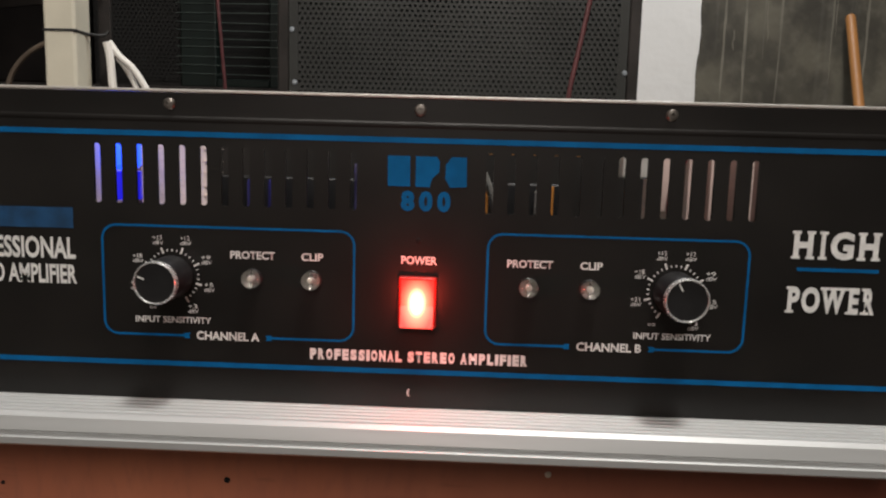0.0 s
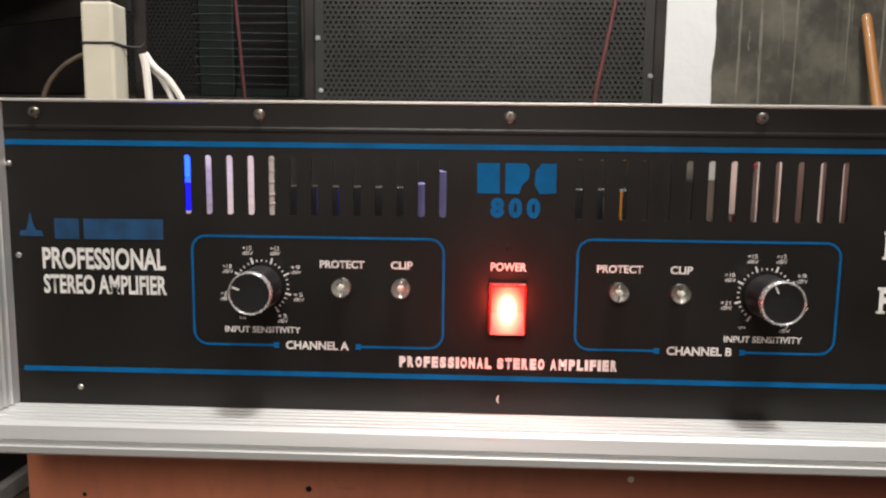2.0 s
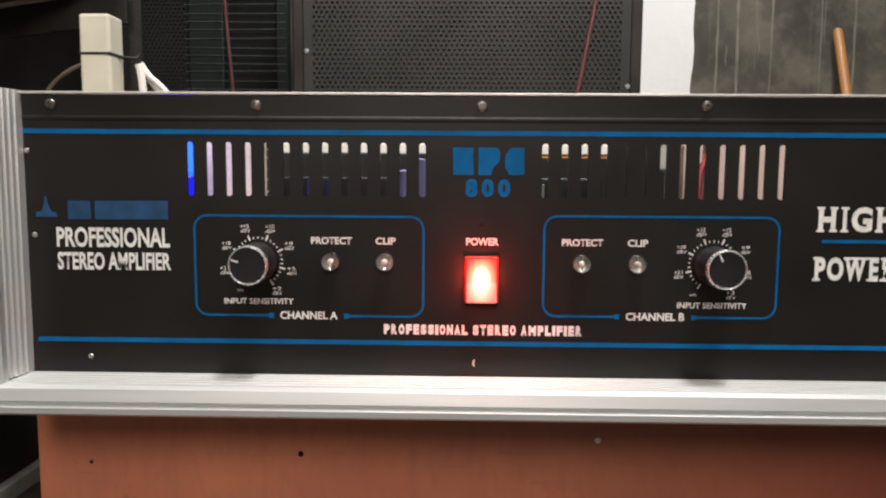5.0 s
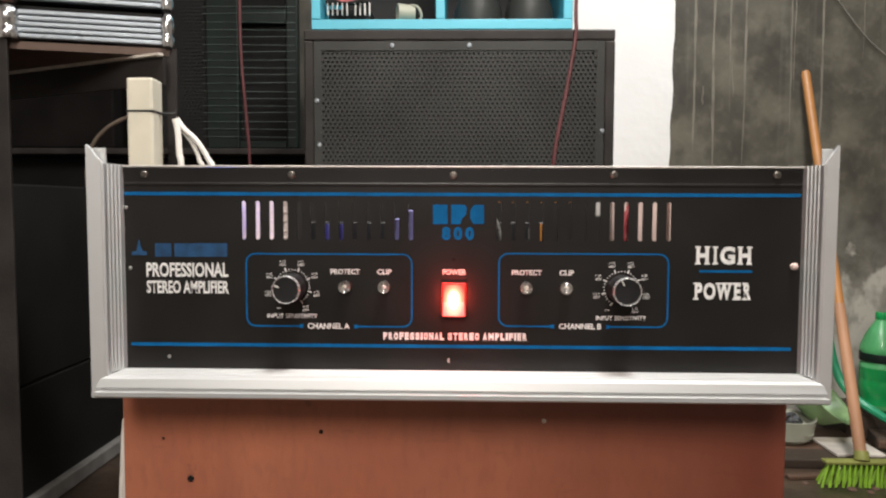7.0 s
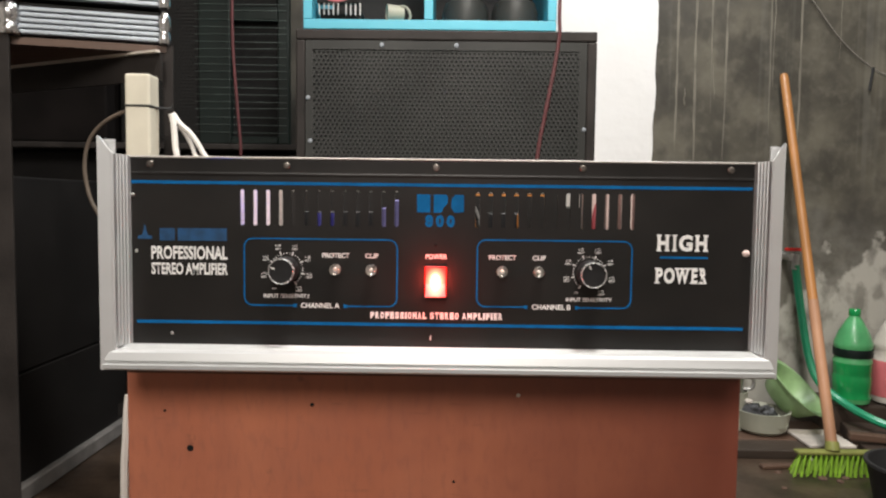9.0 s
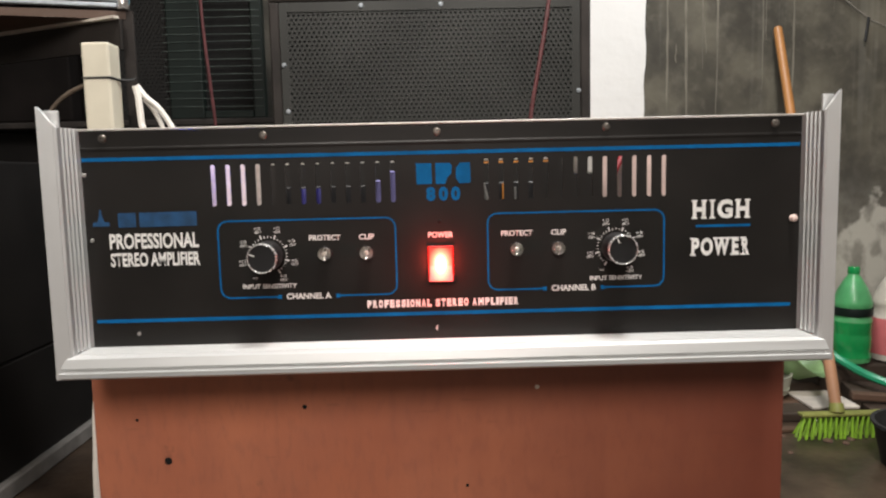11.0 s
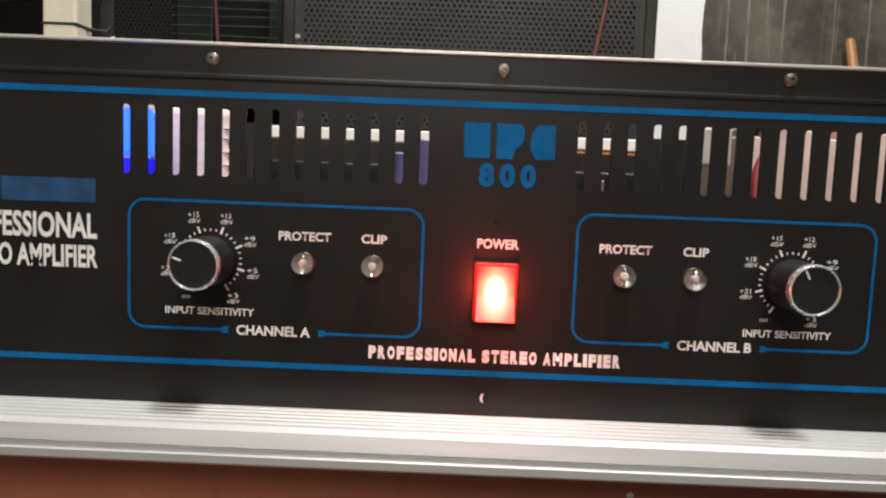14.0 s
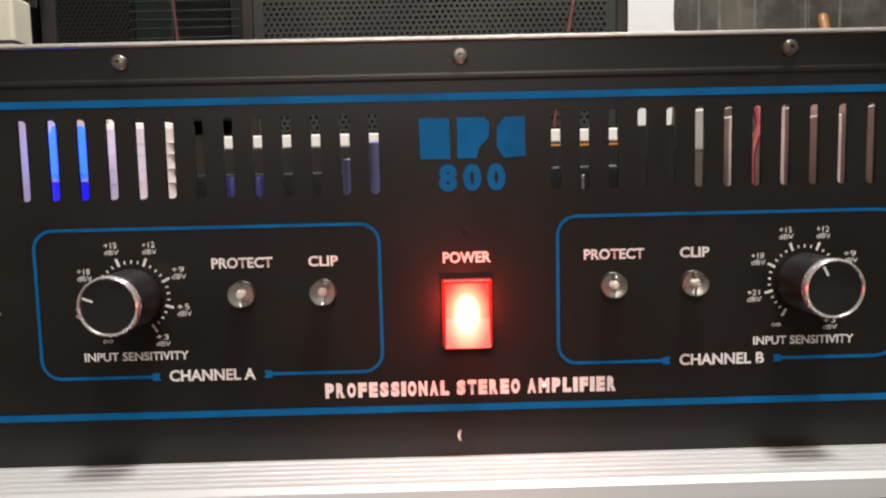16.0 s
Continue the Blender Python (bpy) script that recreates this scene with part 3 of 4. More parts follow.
for k in range(7):
    part("wire_end", box(0.012 + k * 0.009, 0.0135 + k * 0.009, Y + 0.096, Y + 0.0975, 0.560 + 0.004 * (k % 3), 0.588 - 0.003 * (k % 2), 0.0004), STEEL if k % 2 else COPPER, amp)
for k in range(9):
    cx = -0.095 + k * 0.021
    part("capacitor", lathe([(0, 0), (0.008, 0), (0.008, 0.034), (0.007, 0.036), (0, 0.036)], (cx, Y + 0.072, 0.5018), n=16), KNOB if k % 3 else CHROME, amp, "", True)
for k, hx in enumerate((0.146, 0.159, 0.172, 0.185, 0.198)):
    part("heat_sink_fin", box(hx - 0.0048, hx + 0.0048, Y + 0.10 + 0.003 * (k % 2), Y + 0.2, 0.5018, 0.618 - 0.004 * (k % 3), 0.0008), INNER_PINK, amp)
part("relay", box(0.102, 0.116, Y + 0.085, Y + 0.10, 0.594, 0.612, 0.001), EDGE, amp)
part("relay", box(0.120, 0.131, Y + 0.088, Y + 0.10, 0.576, 0.609, 0.001), INNER_PINK, amp)
for px, pz in ((-0.031, 0.562), (-0.04, 0.556)):
    part("resistor", lathe([(0, 0), (0.0035, 0.001), (0.0035, 0.044), (0, 0.045)], (px, Y + 0.045, pz - 0.008), n=10), VIOLET, amp, "", True)
cable("inner_wire", [(0.120, Y + 0.06, 0.51), (0.1255, Y + 0.075, 0.56), (0.1285, Y + 0.085, 0.59), (0.137, Y + 0.095, 0.606), (0.142, Y + 0.12, 0.61), (0.14, Y + 0.14, 0.51)], 0.002, DEEP_RED, amp, "red wire")
cable("inner_wire", [(-0.03, Y + 0.05, 0.51), (-0.02, Y + 0.06, 0.6), (0.01, Y + 0.07, 0.605), (0.03, Y + 0.06, 0.59), (0.045, Y + 0.06, 0.51)], 0.0018, CUP, amp, "grey wire")

# aluminium frame: lower rail and two side handles
rail = [(Y - 0.0005, 0.4945), (0.2505, 0.4938), (0.2480, 0.4925), (0.2466, 0.4872), (0.2478, 0.4862), (0.2478, 0.4850), (0.2460, 0.4842), (0.2460, 0.4815), (0.2476, 0.4803), (Y - 0.0005, 0.4803)]
part("lower_rail", extrude(rail, -0.2270, 0.2315, "x"), ALU, amp, "white-silver aluminium rail")
for k in range(5):
    y0 = 0.2530 + k * 0.0034
    zz = 0.4938 + (y0 - 0.2505) * 0.036
    part("rail_ridge", box(-0.2165, 0.2225, y0, y0 + 0.0011, zz - 0.0004, zz + 0.0005, 0.0002), ALU, amp)


def handle(side, xin, reach):
    """A fluted aluminium side profile with an outward flange; side -1 or 1, xin the panel's edge."""
    s = side
    fl = [(xin, Y + 0.002), (xin + s * 0.0005, Y - 0.0005)]
    for k in range(5):  # flutes
        y0 = Y - 0.0025 - k * 0.0034
        x0 = xin + s * (0.0008 + k * 0.0007)
        fl += [(x0 - s * 0.0002, y0), (x0 - s * 0.0002, y0 - 0.0020), (x0 + s * 0.0010, y0 - 0.0024), (x0 + s * 0.0010, y0 - 0.0030)]
    fl += [(xin + s * 0.0045, Y - 0.0210), (xin + s * 0.0075, Y - 0.0190), (xin + s * 0.005, Y + 0.002)]
    bm1 = extrude(fl, 0.4950, 0.6276, "z")
    part("fluted_strip", bm1, ALU, amp)
    a, b = xin + s * 0.0034, xin + s * reach
    w = b - a
    # front flange, its top cut in a falling curve
    prof = [(a, 0.4805), (b, 0.4805), (b, 0.6390), (b - 0.12 * w, 0.6385), (b - 0.3 * w, 0.6362), (b - 0.55 * w, 0.6322), (b - 0.8 * w, 0.6288), (a, 0.6274)]
    k = len(prof)
    bm2 = bmesh.new()
    f0 = [bm2.verts.new((x, 0.2500 - 0.0045 * (x - a) / w, z)) for x, z in prof]
    f1 = [bm2.verts.new((x, 0.2528 - 0.0045 * (x - a) / w, z)) for x, z in prof]
    for i in range(k):
        bm2.faces.new((f0[i], f0[(i + 1) % k], f1[(i + 1) % k], f1[i]))
    bm2.faces.new(f0)
    bm2.faces.new(f1)
    bmesh.ops.bevel(bm2, geom=[e for e in bm2.edges if e.calc_length() > 0.002], offset=0.0004, segments=2, affect="EDGES")
    part("side_flange", bm2, ALU, amp)
    lo, hi = sorted((a, b - 0.04 * w))
    part("flange_back", box(lo, hi, 0.2532, 0.2550, 0.4810, 0.6372, 0.0004), ALU, amp)


handle(-1, -0.2145, 0.0122)
handle(1, 0.2212, 0.0102)
for sx, sz in ((-0.201, 0.6222), (-0.105, 0.6220), (-0.0005, 0.6220), (0.102, 0.6225), (0.205, 0.6225)):
    sc = part("panel_screw", lathe([(0.0025, 0), (0.0025, 0.0006), (0.0019, 0.0013), (0.0008, 0.0014), (0.0007, 0.0007), (0, 0.0007)], (sx, Y, sz - 0.0006), (0, -1, 0), 18), SCREW, amp, "round steel screw head", True)
for sx, sz in ((-0.2115, 0.5605), (-0.187, 0.5022), (-0.214 + 0.0005, 0.6)):
    part("rivet", lathe([(0.0013, 0), (0.001, 0.0006), (0, 0.0008)], (sx, Y, sz), (0, -1, 0), 10), STEEL, amp, "", True)
part("paint_chip", flat([(-0.0034, 0.5025), (-0.0024, 0.5030), (-0.0029, 0.5008), (-0.0024, 0.4992), (-0.0034, 0.4998), (-0.0038, 0.501)], Y - 0.0003), WHITE, amp, "white chip in the paint")
part("panel_hole", lathe([(0.0012, 0), (0.0009, 0.0002), (0, 0.0002)], (0, Y, 0.5672), (0, -1, 0), 12), VOID, amp)
part("plastic_remnant", lathe([(0.0018, 0), (0.0026, 0.001), (0.0020, 0.002), (0.0024, 0.003), (0.0008, 0.004), (0, 0.004)], (0.2165, Y, 0.5635), (0.3, -1, 0.3), 6), INNER_PINK, amp, "torn white plastic clip")

# printed lines and words
P = Y - 0.0002
part("blue_line", flat([(-0.2145, 0.6102), (0.2205, 0.6102), (0.2205, 0.6080), (-0.2145, 0.6080)], P), BLUE, amp, "blue printed line")
part("blue_line", flat([(-0.2120, 0.5115), (0.2172, 0.5115), (0.2172, 0.5093), (-0.2120, 0.5093)], P), BLUE, amp, "blue printed line")


def channel(x0, x1, z0, z1, gap0, gap1, knob_x, led_a, led_b, letter, flip):
    """One channel's printed frame, dial, knob and two indicator lamps."""
    rad = 0.006
    pts = [(gap0, z0)]
    for cx, cz, a0 in ((x0 + rad, z0 + rad, 270), (x0 + rad, z1 - rad, 180), (x1 - rad, z1 - rad, 90), (x1 - rad, z0 + rad, 0)):
        for k in range(7):
            a = radians(a0 - 15 * k)
            pts.append((cx + rad * math.cos(a), cz + rad * math.sin(a)))
    pts.append((gap1, z0))
    bm = stripe(pts, 0.0010, P)
    flat([(gap0 - 0.001, z0 + 0.0012), (gap0 + 0.0016, z0 + 0.0012), (gap0 + 0.001, z0), (gap0 + 0.0016, z0 - 0.0012), (gap0 - 0.001, z0 - 0.0012)], P - 0.00005, bm)
    flat([(gap1 + 0.001, z0 + 0.0012), (gap1 - 0.0016, z0 + 0.0012), (gap1 - 0.001, z0), (gap1 - 0.0016, z0 - 0.0012), (gap1 + 0.001, z0 - 0.0012)], P - 0.00005, bm)
    part("channel_frame", bm, BLUE, amp, "blue printed frame")
    m = (gap0 + gap1) / 2
    part("inscription", lettering("CHANNEL " + letter, m - 0.0137, m + 0.0137, z0 - 0.0017, z0 + 0.0021, P, 0.03), WHITE, amp)
    for lx, word, w in ((led_a, "PROTECT", 0.0096), (led_b, "CLIP", 0.0047)):
        part("inscription", lettering(word, lx - w + 0.0003, lx + w + 0.0003, 0.5572, 0.5606, P, 0.03), WHITE, amp)
        body = part("indicator_lamp", lathe([(0.0042, 0), (0.0042, 0.0006), (0.0040, 0.0008), (0.0040, 0.0005), (0, 0.0005)], (lx, Y, 0.549), (0, -1, 0), 24), KNOB, amp, "clear indicator lamp in a thin metal ring", True)
        part("lens", lathe([(0.0040, 0.0018), (0.0040, 0.0030), (0.0034, 0.0045), (0.0019, 0.0055), (0, 0.0058)], (lx, Y, 0.549), (0, -1, 0), 20), LENS, body, "", True)
        part("reflector", lathe([(0.0039, 0.0016), (0.0022, 0.0008), (0, 0.0008)], (lx, Y, 0.549), (0, -1, 0), 20), CUP, body, "", True)
        part("lamp_die", lathe([(0, 0), (0.0009, 0), (0.0011, 0.0012), (0.0008, 0.0026), (0, 0.0028)], (lx, Y - 0.0009, 0.5492), (0, -1, 0), 12), WHITE_PVC, body, "", True)
        part("lamp_lead", box(lx - 0.0004, lx + 0.0004, Y - 0.0022, Y - 0.0010, 0.5462, 0.5522, 0.0002), CHROME, body)
    zc = 0.5488
    part("inscription", lettering("INPUT SENSITIVITY", knob_x - 0.0165 + (0.0005 if flip else 0), knob_x + 0.0165, 0.5284, 0.5312, P, 0.022), WHITE, amp)
    for k in range(29):
        a = radians(238 - k * (238 + 58) / 28)
        r0, r1, w = (0.0104, 0.0131, 0.0004) if k % 4 == 0 else (0.0107, 0.0117, 0.00025)
        part("dial_tick", stripe([(knob_x + r0 * math.cos(a), zc + r0 * math.sin(a)), (knob_x + r1 * math.cos(a), zc + r1 * math.sin(a))], 2 * w, P), WHITE, amp)
    for k, word in enumerate(("", "+21", "+18", "+15", "+12", "+9", "+5", "+3")):
        a = radians(238 - k * (238 + 58) / 7)
        cx, cz = knob_x + 0.0165 * math.cos(a), zc + 0.0165 * math.sin(a)
        if not word:
            part("inscription", lettering("oo", cx - 0.0015, cx + 0.0015, cz - 0.0005, cz + 0.0006, P, 0.0), WHITE, amp)
            continue
        part("inscription", lettering(word, cx - 0.0023, cx + 0.0017, cz + 0.0002, cz + 0.0020, P, 0.0), WHITE, amp)
        part("inscription", lettering("dBV", cx - 0.0023, cx + 0.0023, cz - 0.0019, cz - 0.0003, P, 0.0), WHITE, amp)
    kn = part("knob", lathe([(0.0091, 0.0006), (0.0089, 0.0165), (0.0080, 0.0178), (0, 0.0178)], (knob_x, Y, zc), (0, -1, 0), 40), KNOB, amp, "black knob with a chrome rim", True)
    part("chrome_rim", lathe([(0.00895, 0.0158), (0.0091, 0.0166), (0.0090, 0.0179), (0.0086, 0.0185), (0.0083, 0.0185), (0.0080, 0.0179)], (knob_x, Y, zc), (0, -1, 0), 40), RIM, kn, "", True)
    a = radians(160 if not flip else 118)
    part("pointer", stripe([(knob_x + 0.0045 * math.cos(a), zc + 0.0045 * math.sin(a)), (knob_x + 0.0077 * math.cos(a), zc + 0.0077 * math.sin(a))], 0.0007, Y - 0.0180), WHITE, kn)


channel(-0.1352, -0.0272, 0.5230, 0.5703, -0.0995, -0.0635, -0.1052, -0.0708, -0.0453, "A", False)
channel(0.0292, 0.1378, 0.5240, 0.5712, 0.0638, 0.1000, 0.1080, 0.0468, 0.0725, "B", True)

# brand marks as plain shapes, readable words as they stand
bm = flat([(-0.0137, 0.6026), (-0.0043, 0.6026), (-0.0041, 0.5900), (-0.0135, 0.5900)], P)
flat([(-0.0019, 0.6026), (0.0068, 0.6026), (0.0082, 0.6006), (0.0078, 0.5962), (0.0050, 0.5935), (0.0040, 0.5900), (-0.0019, 0.5900)], P, bm)
flat([(0.0192, 0.6026), (0.0130, 0.6026), (0.0106, 0.5995), (0.0104, 0.5935), (0.0126, 0.5900), (0.0194, 0.5904)], P, bm)
part("blue_emblem", bm, BLUE, amp, "blue printed block emblem")
part("inscription", spaced("800", -0.0088, 0.0139, 0.5797, 0.5883, P, 0.76, 0.06), BLUE, amp, "blue printed number")
bm = flat([(-0.2105, 0.5690), (-0.2000, 0.5690), (-0.2005, 0.5715), (-0.2030, 0.5715), (-0.2045, 0.5750), (-0.2050, 0.5790), (-0.2058, 0.5790), (-0.2064, 0.5750), (-0.2075, 0.5715), (-0.2100, 0.5715)], P)
flat([(-0.1950, 0.5680), (-0.1842, 0.5680), (-0.1842, 0.5768), (-0.1950, 0.5768)], P, bm)
flat([(-0.1822, 0.5680), (-0.1475, 0.5682), (-0.1475, 0.5770), (-0.1822, 0.5768)], P, bm)
part("blue_emblem", bm, DEEP_BLUE, amp, "dark blue printed emblem and bars")
part("inscription", lettering("PROFESSIONAL", -0.2010, -0.1470, 0.5548, 0.5643, P, 0.03), WHITE, amp)
part("inscription", lettering("STEREO AMPLIFIER", -0.2010, -0.1468, 0.5440, 0.5525, P, 0.03), WHITE, amp)
part("inscription", lettering("POWER", -0.0072, 0.0080, 0.5572, 0.5608, P, 0.03), WHITE, amp)
part("inscription", spaced("PROFESSIONAL STEREO AMPLIFIER", -0.0462, 0.0480, 0.5145, 0.5194, P, 0.80, 0.075), WHITE, amp)
for word, z0, z1, spans in (("HIGH", 0.5648, 0.5765, (0.1545, 0.1642, 0.1656, 0.1692, 0.1704, 0.1800, 0.1813, 0.1910)), ("POWER", 0.5420, 0.5532, (0.1540, 0.1598, 0.1605, 0.1682, 0.1686, 0.1784, 0.1791, 0.1842, 0.1850, 0.1908))):
    for k, ch in enumerate(word):
        a, b = spans[2 * k], spans[2 * k + 1]
        letter = lettering(ch, a + 0.0009 if ch in "HIPER" else a, b - (0.0009 if ch in "HI" else 0), z0, z1, P, 0.045)
        feet = {"H": ((a + 0.0019, 0), (a + 0.0019, 1), (b - 0.0019, 0), (b - 0.0019, 1)), "I": (((a + b) / 2, 0), ((a + b) / 2, 1)), "P": ((a + 0.0018, 0), (a + 0.0018, 1)), "R": ((a + 0.0018, 0), (a + 0.0018, 1)), "E": ((a + 0.0016, 0), (a + 0.0016, 1)), "W": ((a + 0.0012, 1), ((a + b) / 2, 1), (b - 0.0012, 1))}.get(ch, ())
        for fx, up in feet:
            zf = z1 - 0.0012 if up else z0
            flat([(fx - 0.0018, zf), (fx + 0.0018, zf), (fx + 0.0018, zf + 0.0012), (fx - 0.0018, zf + 0.0012)], P - 0.00003, letter)
        part("letter", letter, WHITE, amp)
part("blue_line", flat([(0.1575, 0.5612), (0.1910, 0.5612), (0.1910, 0.5597), (0.1575, 0.5597)], P), BLUE, amp, "short blue printed line")

# lit rocker switch
sw = part("power_switch", box(-0.0079, 0.0081, Y - 0.0022, Y + 0.004, 0.5305, 0.5522, 0.0006), RED_PLASTIC, amp, "lit red rocker switch")
rock = extrude([(Y - 0.0020, 0.5308), (Y - 0.0064, 0.5312), (Y - 0.0036, 0.5400), (Y - 0.0030, 0.5512), (Y - 0.0020, 0.5514)], -0.0068, 0.0070, "x")
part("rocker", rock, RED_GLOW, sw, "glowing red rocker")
for zl in (0.5309, 0.5517):
    part("lip", box(-0.0074, 0.0076, Y - 0.0042, Y - 0.0019, zl - 0.0006, zl + 0.0006, 0.0004), RED_PLASTIC, sw)

# ---- loudspeaker behind, with the turquoise shelf box on it ----
spk = thing("loudspeaker", (0, 1.25, 0), "large black loudspeaker cabinet with a perforated steel grille", "loudspeaker")
bm = box(-0.269, 0.269, 1.075, 1.46, 0.0, 0.905, 0.004)
part("cabinet", bm, CAB_BLACK, spk)
for a in ((-0.269, 0.269, 0.8865, 0.905), (-0.269, 0.269, 0.0, 0.02)):
    part("front_frame", box(a[0], a[1], 1.0580, 1.0745, a[2], a[3], 0.003), IRON, spk)
for a, b in ((-0.269, -0.252), (0.252, 0.269)):
    part("front_frame", box(a, b, 1.0580, 1.0745, 0.0203, 0.8862, 0.003), IRON, spk)
part("grille", perforated(-0.242, 0.242, 0.30, 0.875, 1.0605, 0.0082, 0.0024), GRILLE, spk, "dark grey perforated grille")
bm = box(-0.2515, -0.2385, 1.0602, 1.062, 0.02, 0.886)
box(0.2385, 0.2515, 1.0602, 1.062, 0.02, 0.886, 0, bm)
box(-0.2384, 0.2384, 1.0602, 1.062, 0.870, 0.886, 0, bm)
box(-0.2384, 0.2384, 1.0602, 1.062, 0.02, 0.305, 0, bm)
part("grille_border", bm, GRILLE, spk)
part("grille_foam", box(-0.2505, 0.2505, 1.068, 1.0735, 0.021, 0.8855), VOID, spk)
for sx, sz in ((-0.115, 0.8785), (0.018, 0.8785), (-0.247, 0.784), (-0.243, 0.707), (0.249, 0.732)):
    part("grille_screw", lathe([(0.0042, 0), (0.0036, 0.0018), (0, 0.0026)], (sx, 1.0602, sz), (0, -1, 0), 12), DULL_ALU, spk, "pale screw head", True)

shelf = thing("shelf_box", (-0.03, 1.2, 0.905), "turquoise painted open wooden shelf box on top of the loudspeaker", "shelf")
part("bottom_board", box(-0.256, 0.196, 1.062, 1.32, 0.906, 0.9235, 0.0015), TURQ, shelf)
part("side_board", box(-0.256, -0.240, 1.062, 1.32, 0.9238, 1.25, 0.0015), TURQ, shelf)
part("side_board", box(0.180, 0.196, 1.062, 1.32, 0.9238, 1.25, 0.0015), TURQ, shelf)
part("divider", box(-0.040, -0.024, 1.062, 1.30, 0.9238, 1.25, 0.0015), TURQ, shelf)
part("back_board", box(-0.2397, 0.1797, 1.304, 1.32, 0.9238, 1.25), CAB_BLACK, shelf, "dark unpainted back")
part("top_board", box(-0.256, 0.196, 1.062, 1.32, 1.2503, 1.266, 0.0015), TURQ, shelf)
for dx in (0.035, 0.128):
    dome = thing("horn_driver", (dx, 1.14, 0.9238), "dark grey round horn driver on the shelf", "driver")
    part("magnet", lathe([(0, 0), (0.030, 0), (0.042, 0.006), (0.044, 0.03), (0.038, 0.048), (0.024, 0.056), (0, 0.058)], (dx, 1.14, 0.924), n=28), GRILLE, dome, "", True)
    part("throat", lathe([(0.022, 0.055), (0.024, 0.075), (0.034, 0.10), (0.05, 0.13), (0.046, 0.13), (0.02, 0.08)], (dx, 1.14, 0.924), n=24), GRILLE, dome, "", True)
cup = thing("white_cup", (-0.095, 1.10, 0.924), "white plastic cup lying on its side", "cup")
part("body", lathe([(0, 0), (0.015, 0), (0.017, 0.03), (0.0155, 0.03), (0.0135, 0.002), (0, 0.002)], (-0.080, 1.10, 0.9415), (-1, -0.25, 0), 24), BOWL_CREAM, cup, "", True)
cable("handle", [(-0.085, 1.09, 0.955), (-0.072, 1.085, 0.95), (-0.066, 1.085, 0.935), (-0.072, 1.09, 0.926)], 0.0022, BOWL_CREAM, cup)
comb = thing("terminal_comb", (-0.19, 1.1, 0.924), "row of small white prongs under a pink wire", "connector")
part("block", box(-0.236, -0.160, 1.085, 1.10, 0.9575, 0.972, 0.001), CAB_BLACK, comb)
for k in range(9):
    px = -0.232 + k * 0.0085 + (0.006 if k > 4 else 0)
    part("prong", box(px, px + 0.0019, 1.083, 1.0845, 0.936, 0.9574, 0.0004), WHITE_PVC, comb)
part("base", box(-0.236, -0.160, 1.12, 1.19, 0.924, 0.957, 0.002), CAB_BLACK, comb)
cable("pink_wire", [(-0.236, 1.07, 0.985), (-0.215, 1.068, 0.962), (-0.195, 1.068, 0.957), (-0.175, 1.068, 0.964), (-0.16, 1.07, 0.985)], 0.0022, PINK, None, "thin pink wire hanging in the shelf box", "wire")
cable("red_cable", [(0.205, 1.045, 1.2), (0.199, 1.048, 0.95), (0.200, 1.05, 0.9), (0.192, 1.05, 0.84), (0.178, 1.051, 0.76), (0.165, 1.052, 0.68), (0.15, 1.052, 0.5), (0.14, 1.05, 0.012)], 0.0034, RED_WIRE, None, "thin dark red cable hanging in front of the loudspeaker", "cable")

rng = random.Random(4)

# ---- dark stack at the back and along the side ----
base = thing("bench_cabinet", (-0.8, 1.7, 0), "long low black cabinet against the back wall", "cabinet")
part("body", box(-1.59, -0.285, 1.70, 1.795, 0, 0.728, 0.004), CAB_BLACK, base)
part("top_ledge", box(-1.59, -0.285, 1.60, 1.795, 0.7285, 0.744, 0.003), IRON, base, "dull edge of the top")

win = thing("wire_guard", (-0.53, 1.63, 0.745), "dark green frame strung with thin horizontal wires", "wire guard")
for a, b, c, d in ((-0.436, -0.407, 0.745, 1.5), (-0.640, -0.558, 0.745, 1.5), (-0.5575, -0.4365, 0.745, 0.764), (-0.5575, -0.4365, 1.060, 1.094), (-0.5575, -0.4365, 1.48, 1.5)):
    part("frame_bar", box(a, b, 1.620, 1.645, c, d, 0.003), GREEN_PAINT, win)
part("dark_pane", box(-0.5575, -0.4365, 1.6455, 1.649, 0.765, 1.48), VOID, win)
for k in range(38):
    zz = 0.776 + k * 0.0190 + rng.uniform(-0.0015, 0.0015)
    part("wire", beam((-0.648, 1.617, zz), (-0.413, 1.617, zz + rng.uniform(-0.003, 0.003)), 0.0011, 0.0011), WIRE, win)

mon = thing("column_speaker", (-0.78, 1.6, 0.744), "tall black column speaker with a perforated front", "loudspeaker")
part("cabinet", box(-0.86, -0.585, 1.655, 1.748, 0.745, 1.6, 0.004), CAB_BLACK, mon)
part("grille", perforated(-0.852, -0.592, 0.76, 1.45, 1.651, 0.0105, 0.0034), DARK_GRILLE, mon, "perforated dark grille")
blk = thing("black_cabinet", (-1.2, 1.6, 0.744), "plain black loudspeaker cabinet seen from its back", "cabinet")
part("body", box(-1.58, -0.875, 1.61, 1.69, 0.745, 1.7, 0.005), BACK_BLACK, blk)

